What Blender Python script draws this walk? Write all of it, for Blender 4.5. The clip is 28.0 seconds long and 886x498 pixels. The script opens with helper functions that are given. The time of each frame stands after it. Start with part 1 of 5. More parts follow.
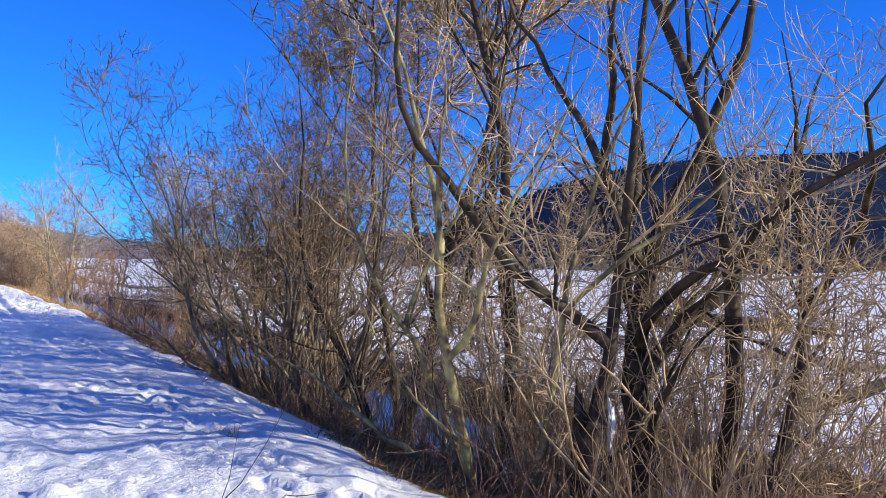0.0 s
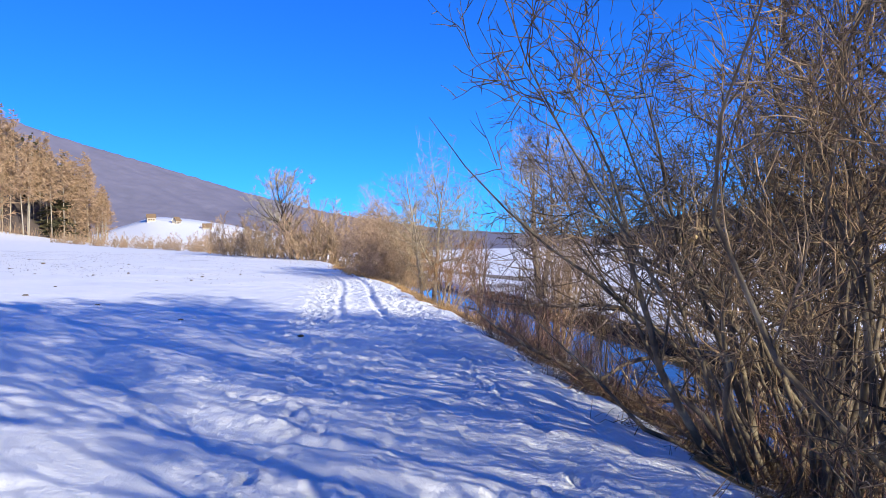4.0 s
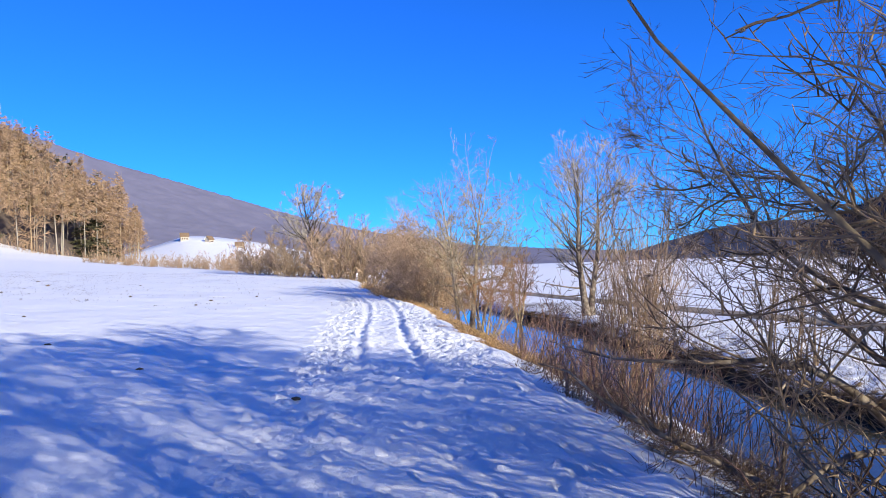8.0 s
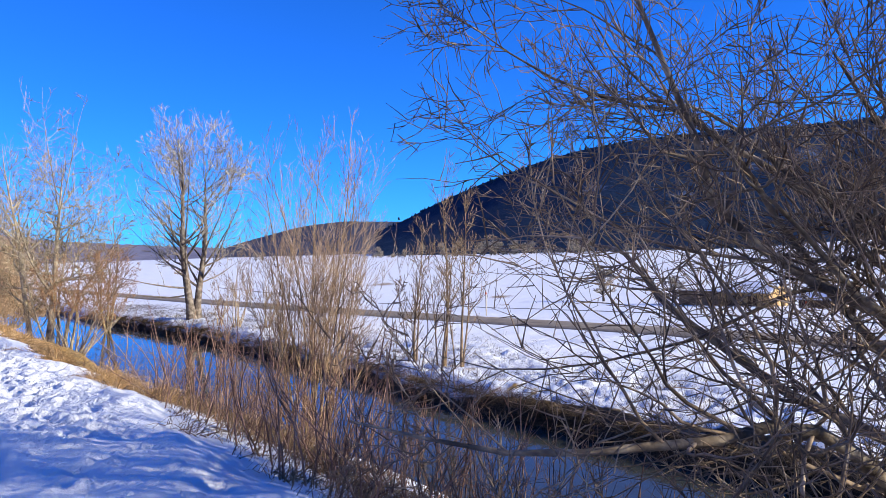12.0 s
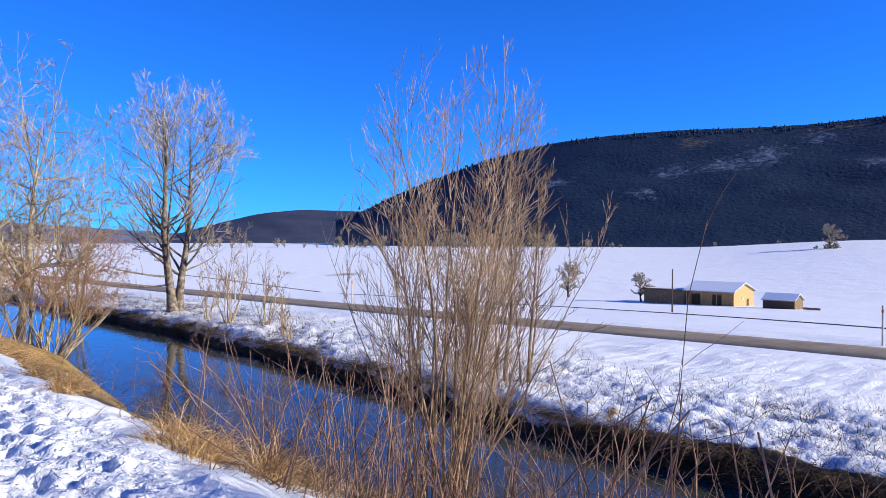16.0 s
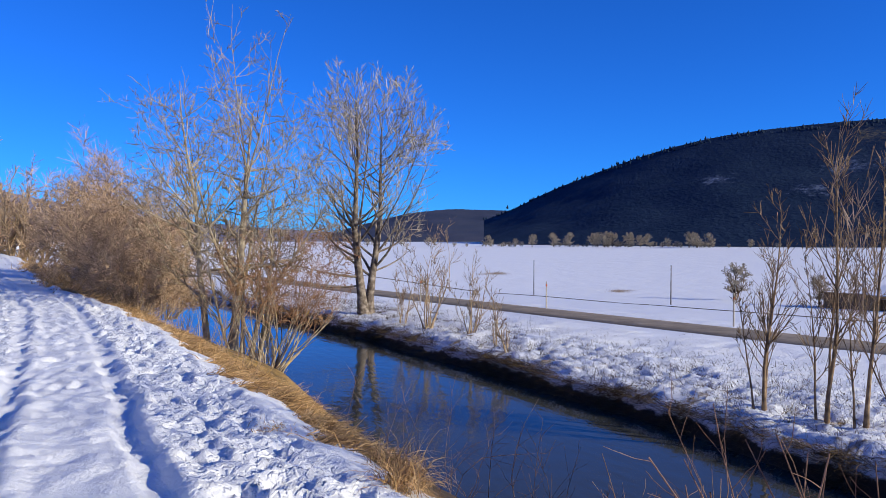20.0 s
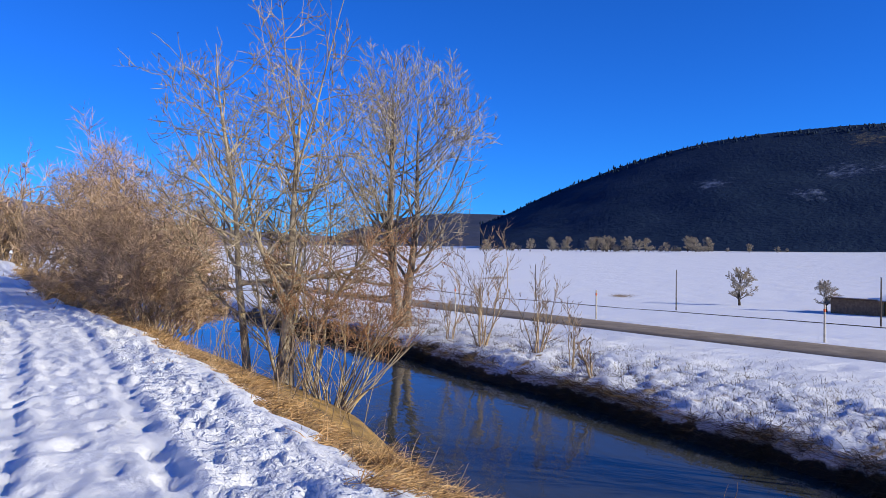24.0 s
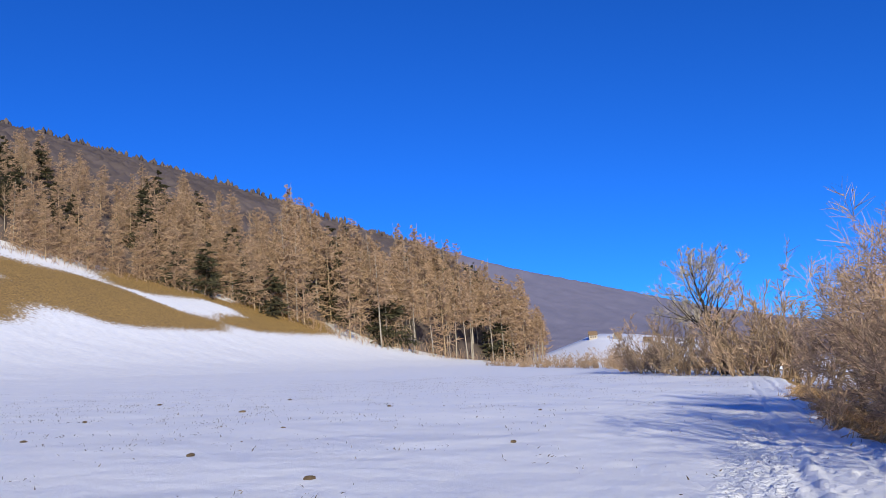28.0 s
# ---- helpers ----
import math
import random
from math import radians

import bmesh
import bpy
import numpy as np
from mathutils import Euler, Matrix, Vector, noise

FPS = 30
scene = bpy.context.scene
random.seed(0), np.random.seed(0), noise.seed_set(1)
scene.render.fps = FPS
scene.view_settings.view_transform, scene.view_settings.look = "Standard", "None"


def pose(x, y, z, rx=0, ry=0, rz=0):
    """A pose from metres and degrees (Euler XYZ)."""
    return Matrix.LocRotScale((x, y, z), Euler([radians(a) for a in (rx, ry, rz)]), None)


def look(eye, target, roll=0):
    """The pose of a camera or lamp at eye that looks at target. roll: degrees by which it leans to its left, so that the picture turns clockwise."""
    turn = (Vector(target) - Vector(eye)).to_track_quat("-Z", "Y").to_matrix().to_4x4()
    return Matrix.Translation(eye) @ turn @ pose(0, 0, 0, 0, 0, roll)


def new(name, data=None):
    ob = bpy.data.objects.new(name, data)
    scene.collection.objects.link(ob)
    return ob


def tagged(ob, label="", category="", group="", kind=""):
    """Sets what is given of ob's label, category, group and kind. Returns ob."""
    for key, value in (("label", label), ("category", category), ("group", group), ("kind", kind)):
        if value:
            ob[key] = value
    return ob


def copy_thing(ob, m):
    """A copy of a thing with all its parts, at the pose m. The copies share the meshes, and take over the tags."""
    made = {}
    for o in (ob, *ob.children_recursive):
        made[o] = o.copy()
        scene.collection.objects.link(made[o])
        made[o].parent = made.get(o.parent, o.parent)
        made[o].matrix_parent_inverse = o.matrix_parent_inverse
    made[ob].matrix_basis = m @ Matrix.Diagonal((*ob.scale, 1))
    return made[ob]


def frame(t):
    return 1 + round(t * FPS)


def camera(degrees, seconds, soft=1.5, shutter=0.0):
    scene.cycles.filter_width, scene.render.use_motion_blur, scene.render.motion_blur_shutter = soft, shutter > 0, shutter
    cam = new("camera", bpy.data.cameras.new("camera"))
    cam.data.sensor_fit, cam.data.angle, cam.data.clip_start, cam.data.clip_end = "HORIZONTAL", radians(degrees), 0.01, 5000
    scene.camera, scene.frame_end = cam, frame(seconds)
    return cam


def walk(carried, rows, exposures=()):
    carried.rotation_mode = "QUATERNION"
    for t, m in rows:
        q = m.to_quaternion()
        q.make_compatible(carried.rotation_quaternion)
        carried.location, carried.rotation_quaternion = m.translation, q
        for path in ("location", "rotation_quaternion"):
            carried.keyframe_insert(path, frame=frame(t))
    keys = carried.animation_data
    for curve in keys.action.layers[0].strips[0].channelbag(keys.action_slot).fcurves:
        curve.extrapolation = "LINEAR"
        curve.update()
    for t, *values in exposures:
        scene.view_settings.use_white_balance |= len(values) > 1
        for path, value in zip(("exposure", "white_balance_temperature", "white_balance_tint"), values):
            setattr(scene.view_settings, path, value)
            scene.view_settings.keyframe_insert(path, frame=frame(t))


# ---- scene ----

# the lens and the walk: seconds, x, y, z, yaw, pitch, roll
cam = camera(59.99, 28.0, soft=0.75)
PATH = [
    (0, -0.599, -0.394, 1.554, -32.56, 0.88, -1.05),
    (0.5, -0.498, 0.226, 1.526, -33.78, 0.67, -0.94),
    (1, -0.408, 0.866, 1.503, -32.85, 0.24, -0.61),
    (1.5, -0.270, 1.514, 1.480, -30.78, 0.26, -1.02),
    (2, -0.186, 2.211, 1.474, -26.59, 0.01, -0.66),
    (2.5, -0.094, 2.883, 1.474, -21.61, -0.13, -0.42),
    (3, -0.087, 3.550, 1.493, -15.50, -0.20, 0.26),
    (3.5, -0.066, 4.181, 1.511, -10.80, -0.22, 0.76),
    (4, -0.160, 4.861, 1.559, -7.44, -0.21, 1.36),
    (4.5, -0.050, 5.473, 1.555, -6.36, 0.12, 1.34),
    (6.5, 0.133, 7.511, 1.514, -1.86, 0.62, 0.79),
    (7, 0.134, 8.085, 1.555, -1.59, 0.95, 1.23),
    (7.5, 0.070, 8.649, 1.595, -2.39, 1.00, 1.65),
    (8, 0.059, 9.258, 1.617, -5.14, 1.06, 1.89),
    (8.5, 0.006, 9.839, 1.631, -8.75, 0.99, 2.17),
    (9, 0.038, 10.434, 1.631, -13.90, 0.77, 1.89),
    (9.5, 0.031, 11.046, 1.618, -19.39, 0.58, 1.87),
    (10, 0.077, 11.658, 1.594, -24.85, 0.34, 2.05),
    (10.5, 0.113, 12.247, 1.558, -28.74, -0.05, 2.63),
    (11, 0.151, 12.822, 1.543, -32.23, 0.11, 2.11),
    (11.5, 0.171, 13.369, 1.537, -34.17, -0.15, 2.12),
    (12, 0.222, 13.956, 1.534, -35.27, -0.03, 1.53),
    (12.5, 0.289, 14.553, 1.535, -36.78, -0.17, 1.42),
    (14.5, 0.397, 17.046, 1.576, -39.42, 0.43, 0.48),
    (15, 0.338, 17.623, 1.576, -38.91, 0.27, 0.40),
    (15.5, 0.278, 18.144, 1.561, -38.38, -0.18, 0.27),
    (16, 0.249, 18.669, 1.560, -38.37, -0.69, -0.00),
    (16.5, 0.309, 19.163, 1.543, -38.31, -1.00, -0.10),
    (17, 0.290, 19.740, 1.549, -38.15, -1.43, -0.04),
    (17.5, 0.296, 20.279, 1.547, -37.33, -1.54, -0.18),
    (18, 0.213, 20.877, 1.560, -34.88, -1.59, -0.19),
    (18.5, 0.182, 21.449, 1.556, -31.46, -1.44, -0.51),
    (19, 0.102, 22.084, 1.555, -28.59, -1.25, 0.09),
    (19.5, 0.105, 22.661, 1.542, -27.44, -1.04, 0.03),
    (20, 0.089, 23.238, 1.535, -27.48, -0.77, -0.14),
    (20.5, 0.084, 23.763, 1.536, -27.88, -0.58, -0.24),
    (21, 0.080, 24.321, 1.547, -28.07, -0.37, -0.42),
    (21.5, 0.054, 24.870, 1.547, -27.95, -0.27, -0.44),
    (23.5, 0.003, 27.042, 1.534, -27.48, -0.46, -0.23),
    (24, -0.013, 27.610, 1.524, -27.85, -0.46, -0.20),
    (24.5, -0.058, 28.215, 1.508, -28.81, -0.44, -0.05),
    (25, -0.073, 28.838, 1.496, -30.33, -0.35, 0.16),
    (25.5, -0.062, 29.443, 1.492, -31.29, -0.12, 0.30),
    (26, -0.056, 30.038, 1.504, -31.33, 0.47, 0.45),
    (26.5, -0.063, 30.597, 1.539, -28.05, 1.33, 0.57),
    (27, -0.139, 31.115, 1.564, -18.04, 2.49, 0.94),
    (27.5, -0.175, 31.639, 1.570, -0.97, 5.22, 3.93),
    (28, -0.208, 32.174, 1.572, 25.00, 9.84, 4.29),
]
walk(cam, [(t, pose(x, y, z, 90 + pitch, roll, yaw)) for t, x, y, z, yaw, pitch, roll in PATH],
     [(0.0, 0.4), (8.0, 0.4), (12.0, 0.46), (15.0, 0.42), (18.0, 0.2), (20.0, -0.04), (25.0, 0.0), (28.0, -0.1)])

# ---- light: a low winter sun from behind on the right, clear blue sky ----
SUN_BEARING, SUN_HEIGHT = radians(140), radians(22)
world = bpy.data.worlds.new("winter_sky")
scene.world = world
world.use_nodes = True
wn, wl = world.node_tree.nodes, world.node_tree.links
sky = wn.new("ShaderNodeTexSky")
sky.sky_type = "NISHITA"
sky.sun_disc = False
sky.sun_elevation, sky.sun_rotation = SUN_HEIGHT, SUN_BEARING
sky.altitude, sky.air_density, sky.dust_density, sky.ozone_density = 2000, 1.0, 0.0, 2.0
deep = wn.new("ShaderNodeMix")
deep.data_type, deep.blend_type = "RGBA", "MULTIPLY"
deep.inputs["Factor"].default_value = 1.0
deep.inputs[7].default_value = (0.085, 0.485, 1.37, 1)  # the camera's strong rendering of blue
wl.new(sky.outputs[0], deep.inputs[6])
wl.new(deep.outputs[2], wn["Background"].inputs["Color"])
wn["Background"].inputs["Strength"].default_value = 0.13
sun_data = bpy.data.lights.new("sun", "SUN")
sun_data.energy, sun_data.angle, sun_data.color = 5.0, radians(0.53), (1.0, 0.94, 0.76)
sun = new("sun", sun_data)
sun_way = Vector((math.sin(SUN_BEARING) * math.cos(SUN_HEIGHT), math.cos(SUN_BEARING) * math.cos(SUN_HEIGHT), math.sin(SUN_HEIGHT)))
sun.matrix_world = look(sun_way * 200, (0, 0, 0))

# ---- materials ----


def material(name, rough=0.8, spec=0.3):
    m = bpy.data.materials.new(name)
    m.use_nodes = True
    b = m.node_tree.nodes["Principled BSDF"]
    b.inputs["Roughness"].default_value = rough
    b.inputs["Specular IOR Level"].default_value = spec
    return m, m.node_tree.nodes, m.node_tree.links, b


def noise_node(n, l, scale, detail=4.0, rough=0.6, coords="Object"):
    tc = n.new("ShaderNodeTexCoord")
    t = n.new("ShaderNodeTexNoise")
    t.inputs["Scale"].default_value, t.inputs["Detail"].default_value, t.inputs["Roughness"].default_value = scale, detail, rough
    l.new(tc.outputs[coords], t.inputs["Vector"])
    return t


def ramp(n, l, source, stops):
    r = n.new("ShaderNodeValToRGB")
    while len(r.color_ramp.elements) < len(stops):
        r.color_ramp.elements.new(0.5)
    for e, (at, col) in zip(r.color_ramp.elements, stops):
        e.position, e.color = at, (*col, 1)
    l.new(source, r.inputs[0])
    return r


def mix(n, l, fac, a, b):
    m = n.new("ShaderNodeMix")
    m.data_type = "RGBA"
    l.new(fac, m.inputs["Factor"])
    for src, key in ((a, 6), (b, 7)):
        if isinstance(src, tuple):
            m.inputs[key].default_value = (*src, 1)
        else:
            l.new(src, m.inputs[key])
    return m.outputs[2]


def bump(n, l, b, height, strength, distance):
    k = n.new("ShaderNodeBump")
    k.inputs["Strength"].default_value, k.inputs["Distance"].default_value = strength, distance
    l.new(height, k.inputs["Height"])
    l.new(k.outputs[0], b.inputs["Normal"])
    return k


def speckled(name, stops, scale, rough=0.85, spec=0.2, fine=40.0, relief=0.01, by_island=0.0, by_object=0.0):
    """A surface of one stuff: blotches of the given colours, fine grain and relief."""
    m, n, l, b = material(name, rough, spec)
    t = noise_node(n, l, scale)
    c = ramp(n, l, t.outputs[0], stops).outputs[0]
    if by_island or by_object:
        if by_island:
            g = n.new("ShaderNodeNewGeometry")
            src, amount = g.outputs["Random Per Island"], by_island
        else:
            g = n.new("ShaderNodeObjectInfo")
            src, amount = g.outputs["Random"], by_object
        mr = n.new("ShaderNodeMapRange")
        mr.inputs[3].default_value, mr.inputs[4].default_value = 1 - amount, 1 + amount
        l.new(src, mr.inputs[0])
        hsv = n.new("ShaderNodeHueSaturation")
        l.new(mr.outputs[0], hsv.inputs["Value"])
        l.new(c, hsv.inputs["Color"])
        c = hsv.outputs[0]
    l.new(c, b.inputs["Base Color"])
    f = noise_node(n, l, fine, 3.0)
    bump(n, l, b, f.outputs[0], 0.6, relief)
    return m


def make_ground():
    m, n, l, b = material("snow_and_soil", 0.62, 0.25)
    big = noise_node(n, l, 0.7, 5.0)
    snow = ramp(n, l, big.outputs[0], ((0.3, (0.80, 0.81, 0.84)), (0.7, (0.88, 0.87, 0.86)))).outputs[0]
    grass_n = noise_node(n, l, 2.2, 6.0, 0.7)
    soil = ramp(n, l, grass_n.outputs[0], ((0.3, (0.07, 0.045, 0.022)), (0.5, (0.30, 0.19, 0.065)), (0.7, (0.60, 0.36, 0.10)))).outputs[0]
    at = n.new("ShaderNodeAttribute")
    at.attribute_name = "bare"
    patch = noise_node(n, l, 1.6, 6.0, 0.65)
    add = n.new("ShaderNodeMath")
    add.operation = "MULTIPLY_ADD"
    l.new(patch.outputs[0], add.inputs[0])
    add.inputs[1].default_value = 1.1
    l.new(at.outputs["Fac"], add.inputs[2])
    mask = n.new("ShaderNodeMapRange")
    mask.inputs[1].default_value, mask.inputs[2].default_value = 0.95, 1.08
    l.new(add.outputs[0], mask.inputs[0])
    # near-black soil is mixed in where this mask is set
    dark_soil = n.new("ShaderNodeAttribute")
    dark_soil.attribute_name = "dark_soil"
    soil = mix(n, l, dark_soil.outputs["Fac"], soil, (0.028, 0.02, 0.014))
    l.new(mix(n, l, mask.outputs[0], snow, soil), b.inputs["Base Color"])
    fine = noise_node(n, l, 24.0, 6.0, 0.7)
    crumb = noise_node(n, l, 13.0, 2.0, 0.5)
    edge = n.new("ShaderNodeMapRange")
    edge.interpolation_type = "SMOOTHSTEP"
    edge.inputs[1].default_value, edge.inputs[2].default_value = 0.43, 0.56
    l.new(crumb.outputs[0], edge.inputs[0])
    trodden = n.new("ShaderNodeAttribute")
    trodden.attribute_name = "trodden"
    crust = n.new("ShaderNodeMath")
    crust.operation = "MULTIPLY_ADD"
    l.new(edge.outputs[0], crust.inputs[0])
    l.new(trodden.outputs["Fac"], crust.inputs[1])
    l.new(fine.outputs[0], crust.inputs[2])
    k = bump(n, l, b, crust.outputs[0], 0.6, 0.035)
    swell = noise_node(n, l, 0.09, 4.0, 0.55)
    s = n.new("ShaderNodeBump")
    s.inputs["Strength"].default_value, s.inputs["Distance"].default_value = 0.5, 1.3
    l.new(swell.outputs[0], s.inputs["Height"])
    trod = noise_node(n, l, 3.2, 3.0, 0.6)
    tr = n.new("ShaderNodeBump")
    tr.inputs["Strength"].default_value, tr.inputs["Distance"].default_value = 0.5, 0.05
    l.new(trod.outputs[0], tr.inputs["Height"])
    l.new(s.outputs[0], tr.inputs["Normal"])
    l.new(tr.outputs[0], k.inputs["Normal"])
    return m


def make_water():
    m, n, l, b = material("river_water", 0.03, 0.5)
    b.inputs["IOR"].default_value = 1.34
    b.inputs["Base Color"].default_value = (0.05, 0.053, 0.045, 1)
    tc = n.new("ShaderNodeTexCoord")
    mp = n.new("ShaderNodeMapping")
    mp.inputs["Scale"].default_value = (1.6, 0.7, 1.0)
    l.new(tc.outputs["Object"], mp.inputs["Vector"])
    t = n.new("ShaderNodeTexNoise")
    t.inputs["Scale"].default_value, t.inputs["Detail"].default_value = 2.2, 3.0
    l.new(mp.outputs[0], t.inputs["Vector"])
    bump(n, l, b, t.outputs[0], 0.16, 0.06)
    return m


GROUND = make_ground()
WATER = make_water()
BARK_GREY = speckled("grey_bark", ((0.28, (0.14, 0.095, 0.052)), (0.45, (0.35, 0.245, 0.14)), (0.60, (0.52, 0.388, 0.232)), (0.75, (0.69, 0.57, 0.35))), 7, fine=60, by_island=0.45)
BARK_MOSS = speckled("mossy_bark", ((0.30, (0.055, 0.042, 0.028)), (0.48, (0.21, 0.165, 0.085)), (0.62, (0.38, 0.33, 0.13)), (0.75, (0.55, 0.50, 0.32))), 5, fine=50, by_island=0.2)
BARK_DARK = speckled("dark_bark", ((0.3, (0.022, 0.017, 0.013)), (0.6, (0.075, 0.055, 0.038)), (0.8, (0.22, 0.18, 0.115))), 6, fine=50, by_island=0.2)
TWIG_WILLOW = speckled("brown_willow_twigs", ((0.3, (0.08, 0.06, 0.04)), (0.5, (0.25, 0.165, 0.095)), (0.65, (0.42, 0.30, 0.175)), (0.78, (0.62, 0.48, 0.30))), 5, fine=50, by_island=0.5)
# willow stems and twigs with the thicket's shade put into their colour
TWIG_SHADED = speckled("shaded_willow_twigs", ((0.3, (0.06, 0.047, 0.035)), (0.55, (0.17, 0.132, 0.09)), (0.78, (0.40, 0.33, 0.215))), 4, fine=50, by_island=0.5)
BARK_ALDER = speckled("grey_alder_bark", ((0.3, (0.05, 0.038, 0.028)), (0.5, (0.17, 0.13, 0.095)), (0.68, (0.36, 0.30, 0.23))), 5, fine=50, by_island=0.25)
TWIG_ALDER = speckled("brown_alder_twigs", ((0.3, (0.09, 0.062, 0.045)), (0.55, (0.25, 0.18, 0.125)), (0.78, (0.52, 0.42, 0.31))), 4, fine=50, by_island=0.5)
BARK_GOLD = speckled("sunlit_yellow_bark", ((0.3, (0.20, 0.14, 0.075)), (0.55, (0.44, 0.33, 0.18)), (0.75, (0.64, 0.52, 0.31))), 6, fine=60, by_island=0.35)
BARK_LICHEN = speckled("lichen_spotted_bark", ((0.30, (0.13, 0.095, 0.06)), (0.46, (0.34, 0.27, 0.19)), (0.58, (0.50, 0.42, 0.30)), (0.70, (0.66, 0.45, 0.13))), 3.2, fine=40, by_island=0.2)
TWIG_LICHEN = speckled("lichen_spotted_twigs", ((0.30, (0.12, 0.085, 0.05)), (0.50, (0.34, 0.26, 0.15)), (0.65, (0.56, 0.46, 0.30))), 3, by_island=0.5)
BARK_HAZEL = speckled("hazel_bark", ((0.3, (0.22, 0.15, 0.095)), (0.55, (0.45, 0.325, 0.205)), (0.75, (0.64, 0.49, 0.32))), 4, fine=60, by_island=0.4)
TWIG_HAZEL = speckled("hazel_twigs", ((0.3, (0.29, 0.19, 0.115)), (0.6, (0.50, 0.345, 0.22)), (0.8, (0.66, 0.50, 0.34))), 2, by_island=0.5)
TWIG_OSIER = speckled("osier_twigs", ((0.3, (0.12, 0.075, 0.05)), (0.5, (0.35, 0.24, 0.16)), (0.72, (0.62, 0.47, 0.33))), 2, by_island=0.4)
TWIG_RUST = speckled("rusty_twigs", ((0.3, (0.20, 0.105, 0.055)), (0.55, (0.42, 0.24, 0.125)), (0.8, (0.60, 0.40, 0.23))), 3, by_island=0.5)
TWIG_TAN = speckled("tan_twigs", ((0.3, (0.22, 0.15, 0.09)), (0.6, (0.39, 0.275, 0.165)), (0.8, (0.54, 0.40, 0.25))), 3, by_island=0.4)
TWIG_GREY = speckled("grey_twigs", ((0.3, (0.25, 0.21, 0.165)), (0.6, (0.40, 0.35, 0.27)), (0.8, (0.52, 0.46, 0.36))), 3, by_island=0.35)
TWIG_ASH = speckled("pale_ash_twigs", ((0.3, (0.27, 0.225, 0.165)), (0.6, (0.46, 0.39, 0.29)), (0.8, (0.60, 0.52, 0.40))), 3, by_island=0.45)
STRAW = speckled("dry_straw", ((0.3, (0.26, 0.14, 0.055)), (0.55, (0.54, 0.335, 0.15)), (0.75, (0.72, 0.52, 0.29))), 4, by_island=0.55)
DARK_GRASS = speckled("withered_dark_grass", ((0.3, (0.05, 0.035, 0.022)), (0.6, (0.13, 0.09, 0.05)), (0.8, (0.24, 0.17, 0.09))), 3, by_island=0.35)
ASPHALT = speckled("worn_asphalt", ((0.3, (0.20, 0.16, 0.12)), (0.6, (0.29, 0.235, 0.175)), (0.8, (0.37, 0.31, 0.24))), 1.3, rough=0.9, fine=90)

# ---- the lie of the land ----


def smooth(a, b, v):
    s = np.clip((np.asarray(v, float) - a) / (b - a), 0, 1)
    return s * s * (3 - 2 * s)


def bank_edge(y):
    """x of the edge of the path towards the river."""
    y = np.asarray(y, float)
    line = sum(np.interp(y + o, (-50, 26, 30, 34, 39, 43.5, 47, 55, 80, 105, 200, 500), (2.1, 2.12, 1.95, 1.78, 1.6, 1.25, 0.75, -0.1, -1.2, -2.6, -28, -105)) for o in (-1.5, 0, 1.5)) / 3
    return line + 0.10 * np.sin(y * 0.9) * np.sin(y * 0.37)


def far_edge(y):
    """x of the far bank of the river."""
    y = np.asarray(y, float)
    return 12.25 - 0.09 * np.clip(y - 50, 0, 60) - 0.25 * np.clip(y - 110, 0, 400) + 0.22 * np.sin(y * 0.55) * np.sin(y * 0.21 + 1)


ROAD_Y = (-120, -20, 10, 27, 34, 41, 50, 57, 69, 85, 110, 160, 320)
ROAD_X = (40, 30.5, 28.6, 27.0, 26.0, 24.5, 22.9, 21.8, 20.0, 18.0, 15.0, 9.0, -14)


def road_mid(y):
    y = np.asarray(y, float)
    return sum(np.interp(y + o, ROAD_Y, ROAD_X) for o in (-6, -3, 0, 3, 6)) / 5


def ripple(x, y, seed=0.0):
    """Soft uneven ground, about -1 to 1."""
    return (np.sin(x * 1.31 + 2.1 * np.sin(y * 0.47 + seed)) * np.sin(y * 1.13 + 1.7 * np.sin(x * 0.61 - seed)) +
            0.5 * np.sin(x * 3.1 + y * 1.9 + seed) * np.sin(y * 2.7 - x * 1.2)) / 1.5


LATTICE = np.random.default_rng(9).uniform(-1, 1, (256, 256))


def vnoise(x, y, seed=0):
    """Smooth random relief with bumps about one unit apart."""
    x, y = np.asarray(x, float), np.asarray(y, float)
    x, y = 0.79 * x + 0.61 * y + seed * 17.3, 0.79 * y - 0.61 * x - seed * 9.1
    i, j = np.floor(x).astype(int), np.floor(y).astype(int)
    u, v = x - i, y - j
    u, v = u * u * (3 - 2 * u), v * v * (3 - 2 * v)
    i, j, i2, j2 = i % 256, j % 256, (i + 1) % 256, (j + 1) % 256
    return (LATTICE[i, j] * (1 - u) + LATTICE[i2, j] * u) * (1 - v) + (LATTICE[i, j2] * (1 - u) + LATTICE[i2, j2] * u) * v


